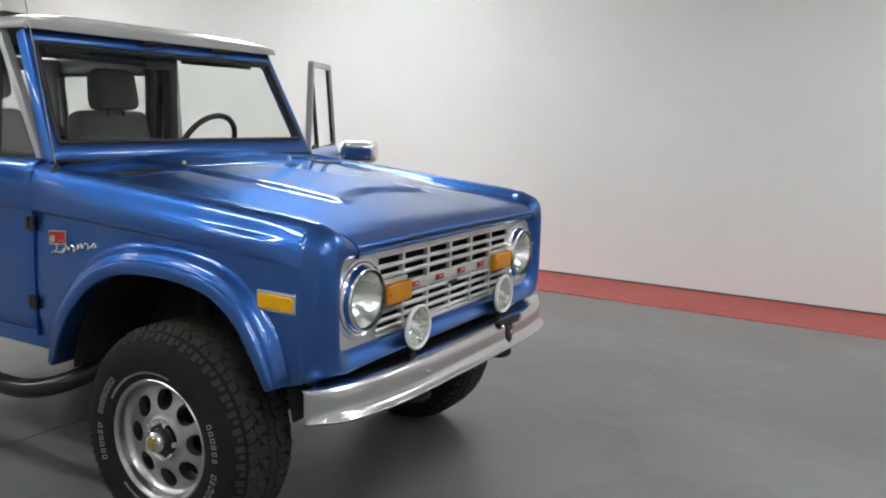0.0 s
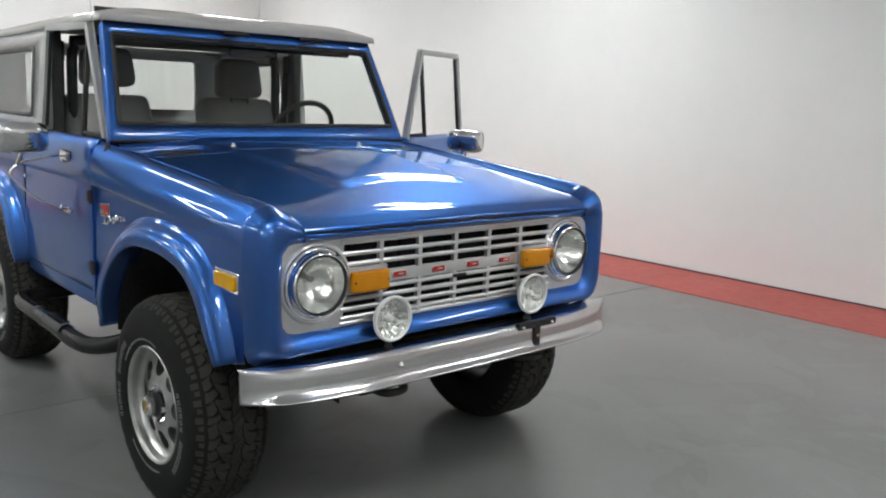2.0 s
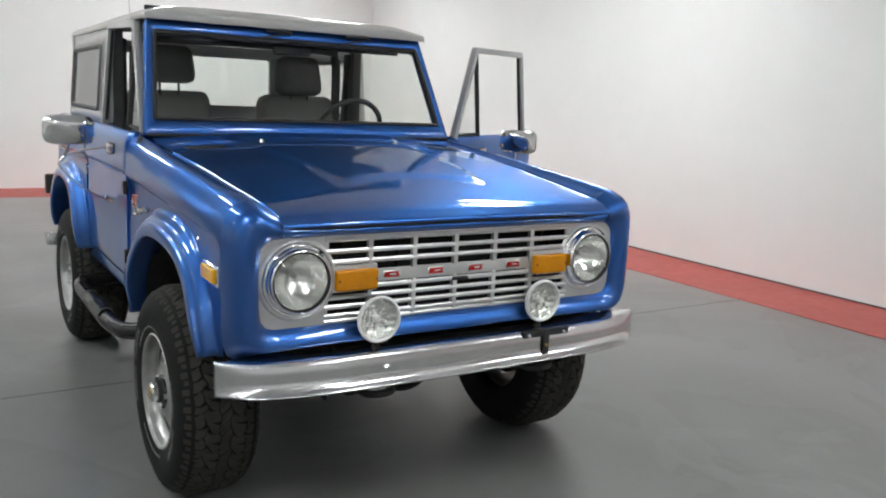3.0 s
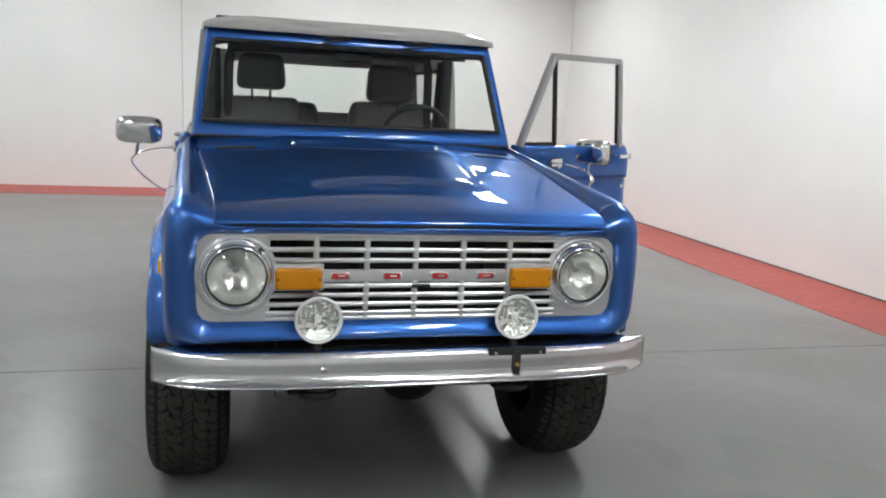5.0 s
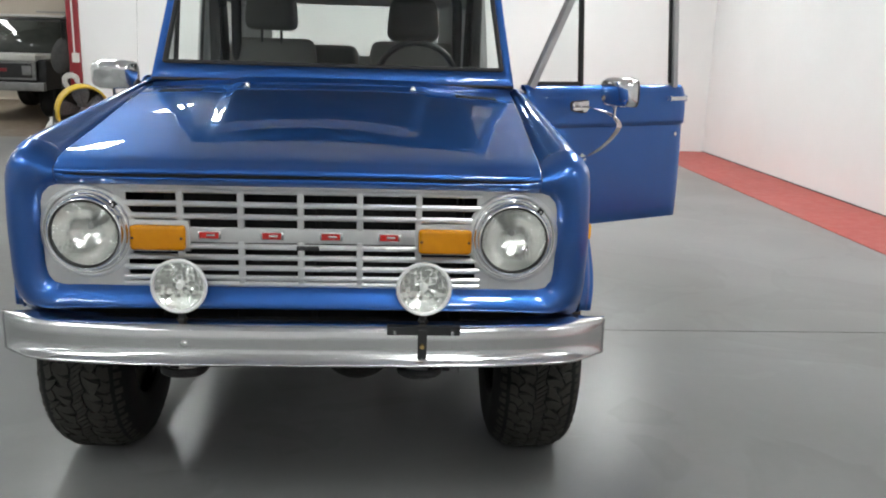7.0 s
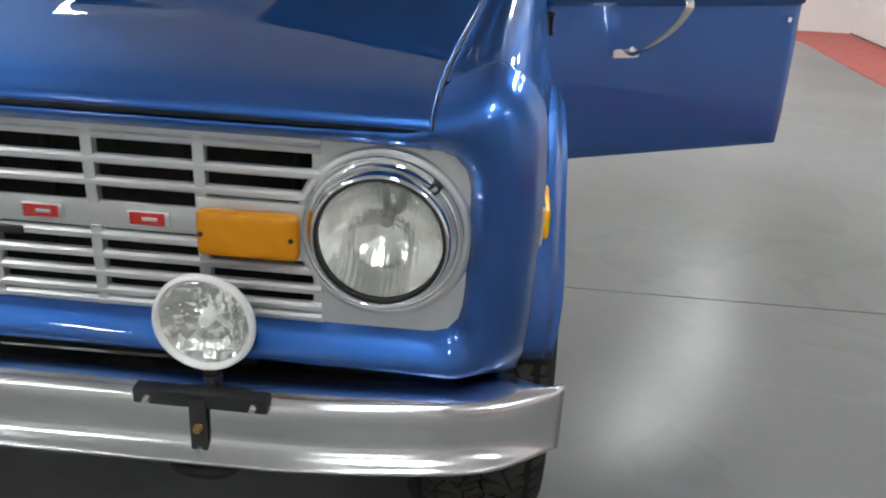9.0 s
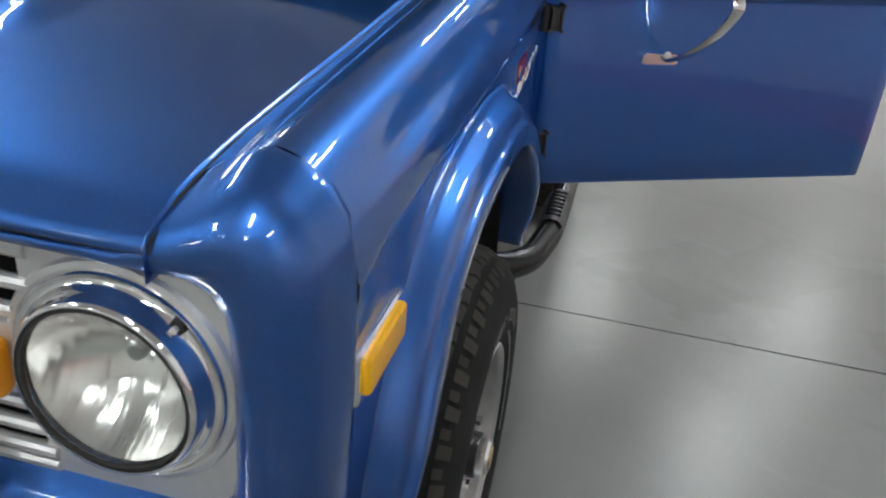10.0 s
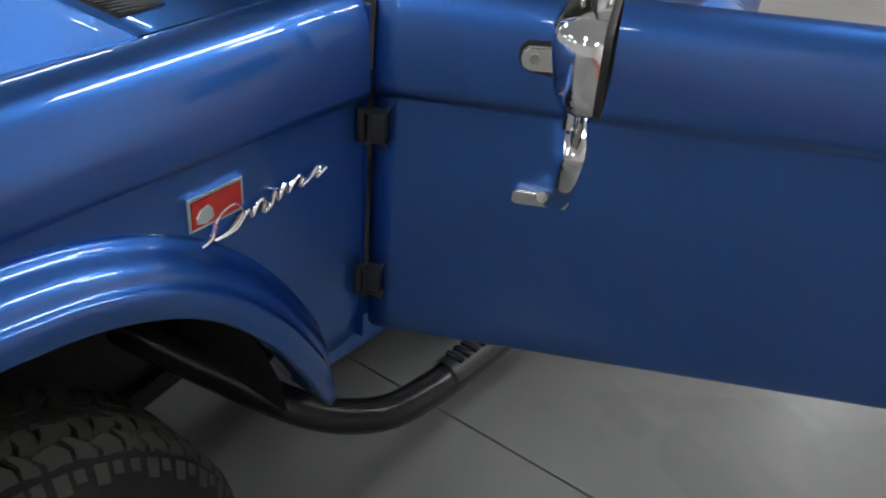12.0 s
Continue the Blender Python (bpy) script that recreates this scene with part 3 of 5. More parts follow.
# wheel arch flares
def flare(path, s, name="wheel_flare"):
    cy = sum(p[0] for p in path) / len(path)
    cz = 0.55
    c = curve([(p[0], p[1], 0) for p in path], 60)
    sec = [(0.122, -0.004), (0.112, 0.001), (0.104, 0.006), (0.098, 0.013), (0.092, 0.023), (0.085, 0.032), (0.077, 0.039), (0.068, 0.0425), (0.061, 0.0445), (0.055, 0.048), (0.051, 0.053), (0.0485, 0.0570), (0.046, 0.0585), (0.025, 0.0590), (0.003, 0.0595), (0.0, 0.0585), (-0.002, 0.054), (-0.002, 0.045), (0.0, 0.0), (0.0, -0.05)]
    rows = []
    for i, p in enumerate(c):
        a, b = c[max(i - 1, 0)], c[min(i + 1, len(c) - 1)]
        t = np.array((b[0] - a[0], b[1] - a[1]))
        t = t / np.linalg.norm(t)
        nrm = np.array((-t[1], t[0]))
        if nrm @ np.array((p[0] - cy, p[1] - cz)) < 0:
            nrm = -nrm
        e = min(i, len(c) - 1 - i) / 6.0
        taper = 0.55 + 0.45 * min(e, 1.0)
        row = []
        for out, x in sec:
            q = np.array((p[0], p[1])) + nrm * out * (0.80 * taper if out > 0 else 1)
            row.append(V(s * (side_x(min(max(q[1], 0.56), 1.05)) - 0.005 + x * (0.89 + 0.18 * smoothstep(0.92, 0.72, q[1]))), q[0], q[1]))
        rows.append(row)
    return part(name, grid(rows), PAINT, car, "bolt-on blue wheel arch flare", 50, solid=0.004)


for s in (-1, 1):
    flare(ARCH, s)
    flare(ARCHR, s)


# doors, in their own frame: d along the door, n outwards, z up
def door_panel(tr):
    dd = [0.004, 0.012] + list(np.linspace(0.05, 0.92, 24)) + [0.953, 0.962]
    rows = []
    for d in dd:
        cut = 0.635
        end = 0.012 * (1 - smoothstep(0.0, 0.012, min(d - 0.004, 0.962 - d)))
        sec = [(-0.055, 1.262), (-0.05, 1.278), (-0.038, 1.282)] + [tuple(p) for p in curve([(-0.024, 1.272), (-0.008, 1.245), (0.0, 1.20), (0.003, 1.14), (0.002, 1.100)], 10)]
        sec += [(-0.010, 1.0965), (-0.011, 1.088)] + [(-0.0105 + 0.006 * smoothstep(1.07, 0.9, z) - 0.004 * smoothstep(0.75, cut, z), z) for z in np.linspace(1.05, cut + 0.01, 9)]
        sec += [(-0.013, cut + 0.003), (-0.022, cut), (-0.06, cut)]
        rows.append([tr(d, n - end, z) for n, z in sec])
    return grid(rows)


def bar(tr, a, b, w, t, n0=-0.082):
    """A window frame bar between two (d, z) points, w wide in the door's plane, t thick."""
    d = np.array(b) - np.array(a)
    d = d / np.linalg.norm(d)
    q = np.array((-d[1], d[0])) * w / 2
    bm = bmesh.new()
    vs = []
    for p in (a, b):
        for sgn, n in ((-1, n0), (1, n0), (1, n0 + t), (-1, n0 + t)):
            k = np.array(p) + sgn * q
            vs.append(bm.verts.new(tr(k[0], n + lean(k[1]), k[1])))
    for f in ((0, 1, 2, 3), (7, 6, 5, 4), (0, 4, 5, 1), (1, 5, 6, 2), (2, 6, 7, 3), (3, 7, 4, 0)):
        bm.faces.new([vs[i] for i in f])
    bmesh.ops.bevel(bm, geom=bm.edges[:], offset=0.004, segments=2, affect="EDGES", profile=0.6, clamp_overlap=True)
    bmesh.ops.recalc_face_normals(bm, faces=bm.faces)
    return bm


def lean(z):
    return -0.040 * max(z - 1.27, 0) / 0.49


def mirror_arm(tr, door, s):
    """Chrome strap and head on the door skin."""
    pad = [(0.232, 1.186), (0.234, 1.203), (0.244, 1.213), (0.330, 1.217), (0.336, 1.176), (0.326, 1.160), (0.302, 1.158), (0.252, 1.166), (0.238, 1.172)]
    part("bracket_pad", plate(tr, pad, -0.002, 0.004, 0.0), GASKET, door, "black rubber pad")
    part("mirror_bracket", plate(tr, [(0.237, 1.187), (0.239, 1.201), (0.247, 1.209), (0.328, 1.213), (0.332, 1.178), (0.322, 1.165), (0.303, 1.163), (0.290, 1.172), (0.252, 1.171), (0.241, 1.176)], 0.002, 0.018, 0.004), CHROME, door, "chrome bracket")
    part("bracket_screw", tube([tr(0.258, 0.012, 1.191), tr(0.258, 0.023, 1.191)], 0.008, 12), ALLOY, door)
    part("mirror_strap", tube([tr(0.334, 0.012, 1.188), tr(0.324, 0.09, 1.180), tr(0.330, 0.17, 1.162), tr(0.334, 0.208, 1.135), tr(0.332, 0.212, 1.108), tr(0.327, 0.165, 1.050), tr(0.317, 0.085, 0.988), tr(0.308, 0.014, 0.955)], 0.01, 12, 44, flat=(0.004, 0.0145)), CHROME, door, "curved chrome strap")
    part("mirror_foot", plate(tr, [(0.256, 0.970), (0.334, 0.968), (0.342, 0.957), (0.336, 0.944), (0.254, 0.944), (0.247, 0.949), (0.248, 0.964)], -0.008, 0.010), BRUSHED, door, "chrome foot of the strap")
    part("foot_screw", tube([tr(0.297, 0.008, 0.966), tr(0.297, 0.030, 0.972)], 0.009, 10), CHROME, door)
    rows = []
    # the head: a rounded shell, open side to the rear
    for dd, sc in ((-0.028, 0.46), (-0.024, 0.68), (-0.015, 0.85), (-0.001, 0.95), (0.013, 1.0), (0.03, 1.0), (0.036, 0.985)):
        row = []
        for k in range(40):
            a = 2 * math.pi * k / 40
            ca, sa = math.cos(a), math.sin(a)
            r = (abs(ca) ** 4.5 + abs(sa) ** 4.5) ** (-1 / 4.5)
            row.append((dd * (1 + 0.4 * sa * r * sc) if dd < 0 else dd, ca * r * 0.104 * sc, sa * r * 0.064 * sc))
        rows.append(row)
    ang = radians(4 if s > 0 else -7)
    oc, osn = math.cos(ang), math.sin(ang)

    def headpt(p):
        a, n, z = p
        return tr(0.300 + MH[s][0] + a * oc - n * osn, MH[s][1] + n * oc + a * osn, MH[s][2] + z)

    hb = grid([[headpt(p) for p in r] for r in rows], True)
    part("mirror_head", clean(capped(hb)), CHROME, door, "rounded chrome mirror housing", 50)
    part("mirror_rim", grid([[headpt((0.034, p[1], p[2])) for p in rows[5]], [headpt((0.043, p[1], p[2])) for p in rows[5]], [headpt((0.043, p[1] * 0.95, p[2] * 0.93)) for p in rows[5]]], True), GASKET, door)
    part("mirror_glass", pane([headpt((0.040, p[1] * 0.95, p[2] * 0.93)) for p in rows[5]]), MIRROR, door)
    part("mirror_stem", tube([tr(0.300 + MH[s][0], MH[s][1], MH[s][2] - 0.05), tr(0.320, 0.19, 1.155)], 0.008, 10), CHROME, door)


def pane(loop):
    """One flat sheet bounded by a loop."""
    bm = bmesh.new()
    bm.faces.new([bm.verts.new(p) for p in loop])
    return bm


def capped(bm, last=False):
    """Closes the first (or last) ring of a tube-like grid."""
    loops = [e for e in bm.edges if len(e.link_faces) == 1]
    if loops:
        r = bmesh.ops.holes_fill(bm, edges=loops, sides=0)
    return bm


def plate(tr, outline, n0, n1, bevel=0.003):
    """A flat plate in the door's plane with the given (d, z) outline."""
    bm = bmesh.new()
    a = [bm.verts.new(tr(d, n0, z)) for d, z in outline]
    b = [bm.verts.new(tr(d, n1, z)) for d, z in outline]
    bm.faces.new(a)
    bm.faces.new(b)
    k = len(a)
    for i in range(k):
        bm.faces.new([a[i], a[(i + 1) % k], b[(i + 1) % k], b[i]])
    bmesh.ops.recalc_face_normals(bm, faces=bm.faces)
    if bevel:
        bmesh.ops.bevel(bm, geom=[e for e in bm.edges if e.verts[0] in b and e.verts[1] in b], offset=bevel, segments=2, affect="EDGES", clamp_overlap=True)
    return bm


MH = {1: (0.020, 0.195, 1.262), -1: (-0.03, 0.180, 1.268)}


def build_door(s, angle):
    """The door on side s, swung open by angle."""
    c, sn = math.cos(radians(angle)), math.sin(radians(angle))
    hx, hy = 0.826, 1.303

    def tr(d, n, z):
        return V(s * (hx + n * c + d * sn), hy - n * sn + d * c, z)

    state = "open" if angle else "closed"
    door = part("door", door_panel(tr), PAINT, car, state + " blue door with a bare window frame", 30)
    inner = [(0.02, 0.655), (0.935, 0.655), (0.935, 1.256), (0.02, 1.256)]
    part("inner_panel", plate(tr, inner, -0.062, -0.046), SEAT, door, "grey vinyl door trim")
    part("top_sill", plate(tr, [(0.01, 1.256), (0.948, 1.256), (0.948, 1.2725), (0.01, 1.2725)], -0.060, -0.040, 0.0), PAINT, door)
    part("window_channel", plate(tr, [(0.012, 1.254), (0.946, 1.254), (0.946, 1.2755), (0.012, 1.2755)], -0.066, -0.060, 0.0015), ALLOY, door, "bright window channel along the top of the door")
    rd, n0 = (0.898, -0.053) if angle else (0.852, -0.098)
    n1 = n0 + 0.005
    fr = [((0.036, 1.27), (0.306, 1.738)), ((0.298, 1.742), (rd - 0.002, 1.751)), ((rd, 1.27), (rd - 0.008, 1.746))]
    for a, b in fr:
        part("window_frame", bar(tr, a, b, 0.030, 0.034, n0), SILVERTOP, door, "silver-grey window frame bar")
    part("vent_divider", bar(tr, (0.318, 1.27), (0.318, 1.73), 0.020, 0.020, n1), GASKET, door)
    part("vent_glass", pane([tr(d, n0 + 0.014 + lean(z), z) for d, z in ((0.066, 1.283), (0.308, 1.283), (0.308, 1.725), (0.306, 1.725))]), CLEAR, door).visible_shadow = False
    part("window_seal", bar(tr, (0.075, 1.288), (0.31, 1.288), 0.016, 0.016, n1), GASKET, door)
    part("window_seal", bar(tr, (rd - 0.021, 1.29), (rd - 0.028, 1.73), 0.012, 0.016, n1), GASKET, door)
    part("window_seal", bar(tr, (0.058, 1.29), (0.306, 1.722), 0.010, 0.016, n1), GASKET, door)
    bm = bmesh.new()
    bmesh.ops.create_cube(bm, size=1.0)
    for v in bm.verts:
        v.co = tr(0.868 + v.co.x * 0.105, 0.030 + v.co.y * 0.012, 1.222 + v.co.z * 0.018)
    bmesh.ops.bevel(bm, geom=bm.edges[:], offset=0.004, segments=2, affect="EDGES")
    for dd in (0.823, 0.915):
        tube([tr(dd, -0.004, 1.222), tr(dd, 0.03, 1.222)], 0.009, 10, bm=bm)
    part("door_handle", bm, CHROME, door, "chrome door handle")
    lk = bmesh.new()
    tube([tr(0.898, -0.01, 1.05), tr(0.898, 0.006, 1.05)], 0.009, 14, bm=lk)
    part("door_lock", lk, CHROME, door)
    mirror_arm(tr, door, s)
    for z in (1.046, 0.752):
        hb = bmesh.new()
        bmesh.ops.create_cube(hb, size=1.0)
        for v in hb.verts:
            v.co = tr(0.018 + v.co.x * 0.027, 0.004 + v.co.y * 0.020, z + v.co.z * 0.052)
        bmesh.ops.bevel(hb, geom=hb.edges[:], offset=0.005, segments=2, affect="EDGES")
        tube([tr(-0.008, 0.008, z - 0.028), tr(-0.008, 0.008, z + 0.028)], 0.0095, 12, bm=hb)
        part("hinge", hb, BLACK, door, "black door hinge")
    return door


build_door(-1, 0)
build_door(1, 62)

# windshield frame
def ws(u, w, off=0.0):
    """A point of the windshield plane: u across, w up, off along its normal."""
    x = (0.757 - 0.065 * w) * u
    return V(x, 1.268 + 0.235 * w - 0.9 * off, 1.272 + 0.492 * w + 0.43 * off)


def ring_loop(u, w0, w1, r, n=8, off=0.0):
    pts = []
    for cu, cw, a0 in ((u, w0, -90), (u, w1, 0), (-u, w1, 90), (-u, w0, 180)):
        for k in range(n):
            a = radians(a0 + 90 * k / (n - 1))
            ru, rw = r / 0.72, r / 0.54
            pts.append(ws(cu - math.copysign(ru, cu) + ru * math.cos(a), (cw + rw if cw < 0.5 else cw - rw) + rw * math.sin(a), off))
    return pts


frame_rows = [ring_loop(1.0, 0.0, 1.0, 0.004, off=-0.05), ring_loop(1.0, 0.0, 1.0, 0.004, off=-0.006), ring_loop(0.995, 0.006, 0.994, 0.01, off=0.0), ring_loop(0.955, 0.125, 0.905, 0.018, off=0.0), ring_loop(0.950, 0.132, 0.90, 0.018, off=-0.006), ring_loop(0.950, 0.132, 0.90, 0.018, off=-0.05), ring_loop(1.0, 0.0, 1.0, 0.004, off=-0.05)]
wframe = part("windshield_frame", grid(frame_rows, True), PAINT, car, "blue windshield frame", 30)
gas = [ring_loop(0.956, 0.123, 0.907, 0.018, off=0.0), ring_loop(0.954, 0.126, 0.904, 0.018, off=0.005), ring_loop(0.936, 0.150, 0.880, 0.014, off=0.006), ring_loop(0.932, 0.156, 0.874, 0.012, off=0.001), ring_loop(0.932, 0.156, 0.874, 0.012, off=-0.02)]
part("windshield_gasket", grid(gas, True), GASKET, wframe, "black rubber gasket")
gl = pane(ring_loop(0.937, 0.150, 0.880, 0.012, off=-0.004))
part("windshield_glass", gl, GLASS, wframe, "clear slightly green windshield glass").visible_shadow = False
lowseal = tube([ws(-0.99, -0.004, 0.004), ws(0.99, -0.004, 0.004)], 0.006, 8)
part("base_seal", lowseal, GASKET, wframe)
for u in (-0.17, 0.42):
    wp = bmesh.new()
    tube([ws(u - 0.05, 0.955, 0.022), ws(u + 0.10, 0.952, 0.03), ws(u + 0.13, 0.93, 0.026)], 0.009, 8, 10, bm=wp)
    tube([ws(u - 0.42, 0.862, 0.014), ws(u - 0.2, 0.858, 0.018), ws(u + 0.10, 0.862, 0.016)], 0.007, 8, 10, bm=wp)
    tube([ws(u + 0.11, 0.945, 0.03), ws(u - 0.10, 0.872, 0.026)], 0.005, 8, bm=wp)
    part("wiper", wp, BLACK, wframe, "black wiper hung from the top of the frame")

# hardtop
ROOF_Y0, ROOF_Y1 = 1.472, 3.23


def roof_edge(y):
    f = smoothstep(1.46, 1.56, y)
    return 0.692 + 0.008 * f


def gutter(y):
    return -0.034 * smoothstep(1.4, 3.4, y)


def top_z(x, y):
    v = (y - ROOF_Y0) / (ROOF_Y1 - ROOF_Y0)
    e = abs(x / 0.715)
    crown = 0.044 * (1 - e**9) * smoothstep(-0.03, 0.05, v) + 0.034 * (1 - e * e) * smoothstep(0.0, 0.45, v) * (1 - 0.5 * smoothstep(0.6, 1.05, v))
    return 1.788 + crown + gutter(y)


rows = []
nu = 49
for v in [0, 0.006, 0.02, 0.05] + list(np.linspace(0.09, 1.0, 26)):
    y = ROOF_Y0 + v * (ROOF_Y1 - ROOF_Y0)
    w = roof_edge(y) + 0.012
    row = [V(-(w - 0.004), y, 1.762 + gutter(y)), V(-w - 0.003, y, 1.768 + gutter(y)), V(-w - 0.002, y, 1.780 + gutter(y))]
    bow = 0.0
    for u in np.linspace(-1, 1, nu):
        k = math.copysign(abs(u) ** 0.85, u)
        row.append(V(k * w * 0.995, y + bow, top_z(k * w, y)))
    row += [V(w + 0.002, y, 1.780 + gutter(y)), V(w + 0.003, y, 1.768 + gutter(y)), V(w - 0.004, y, 1.762 + gutter(y))]
    rows.append(row)
rows.insert(0, [p + V(0, -0.004, -0.016 if abs(p.z - 1.762) > 0.003 else -0.002) for p in rows[0]])
rows.insert(0, [V(p.x, p.y + 0.006, 1.762) for p in rows[0]])
roof = part("roof", grid(rows), WHITE, car, "off-white hardtop roof with a drip edge", 45)
for x, y in ((-0.60, 1.70), (0.50, 2.1), (-0.34, 1.92)):
    part("roof_clip", box(x - 0.05, x + 0.05, y - 0.012, y + 0.012, top_z(x, y) - 0.01, top_z(x, y) + 0.012, 0.005), BLACK, roof)


def side_top(s):
    """Hardtop side with its window opening, y 2.17 to 3.2."""
    def sp(y, z, off=0.0):
        f = (z - 1.272) / 0.49
        return V(s * (0.740 - 0.036 * f + off), y, z + gutter(y) * f)

    def loop(y0, y1, z0, z1, r, off=0.0, slant=0.0):
        pts = []
        for cy, cz, a0 in ((y1, z0, -90), (y1, z1, 0), (y0, z1, 90), (y0, z0, 180)):
            for k in range(6):
                a = radians(a0 + 18 * k)
                yy = (cy - r if cy == y1 else cy + r) + r * math.cos(a)
                zz = (cz - r if cz == z1 else cz + r) + r * math.sin(a)
                pts.append(sp(yy, zz, off))
        return pts

    sd = part("hardtop_side", grid([loop(2.172, 3.205, 1.272, 1.764, 0.003, -0.04), loop(2.172, 3.205, 1.272, 1.764, 0.003), loop(2.365, 3.175, 1.33, 1.678, 0.03), loop(2.365, 3.175, 1.33, 1.678, 0.03, -0.04)], True), SILVERTOP, car, "silver-white hardtop side")
    part("window_gasket", grid([loop(2.358, 3.180, 1.325, 1.683, 0.035, 0.001), loop(2.361, 3.177, 1.328, 1.680, 0.035, 0.008), loop(2.372, 3.163, 1.342, 1.666, 0.03, 0.009), loop(2.378, 3.157, 1.348, 1.660, 0.03, -0.004)], True), GREYSEAL, sd)
    part("side_glass", pane(loop(2.37, 3.165, 1.34, 1.668, 0.03, -0.003)), CLEAR, sd).visible_shadow = False
    return sd


for s in (-1, 1):
    side_top(s)


def rear_top():
    def loop(w, z0, z1, r, y):
        pts = []
        for cx, cz, a0 in ((w, z0, -90), (w, z1, 0), (-w, z1, 90), (-w, z0, 180)):
            for k in range(6):
                a = radians(a0 + 18 * k)
                pts.append(V((cx - math.copysign(r, cx)) + r * math.cos(a), y, (cz - r if cz == z1 else cz + r) + r * math.sin(a)))
        return pts

    rr = part("hardtop_rear", grid([loop(0.715, 1.272, 1.733, 0.003, 3.19), loop(0.525, 1.352, 1.662, 0.02, 3.19), loop(0.525, 1.352, 1.662, 0.02, 3.215), loop(0.715, 1.272, 1.733, 0.003, 3.215)], True), SILVERTOP, car)
    part("rear_glass", pane(loop(0.535, 1.342, 1.672, 0.02, 3.203)), CLEAR, rr).visible_shadow = False


rear_top()
part("headliner", grid([[V(x, y, top_z(x, y) - 0.03) for x in np.linspace(-0.69, 0.69, 13)] for y in np.linspace(1.53, 3.185, 12)]), SEATDARK, roof)
for s in (-1, 1):
    part("pillar", box(s * 0.645, s * 0.698, 2.165, 2.23, 1.25, 1.745, 0.01), SEATDARK, car, "dark inner pillar")


# ---- grille and lamps ----
def facets(profile, n, at, jitter, seed):
    """A bowl of many flat pressed facets."""
    rnd = random.Random(seed)
    rows = []
    for i, (a, r) in enumerate(profile):
        row = []
        for k in range(n):
            th = 2 * math.pi * (k + 0.5 * (i % 2) * 0.3) / n
            j = 0 if i in (0, len(profile) - 1) else jitter * (2 * rnd.random() - 1)
            row.append(Vector(at) + V((r + 0.3 * j) * math.cos(th), a + j, (r + 0.3 * j) * math.sin(th)))
        rows.append(row)
    return clean(grid(rows, True))


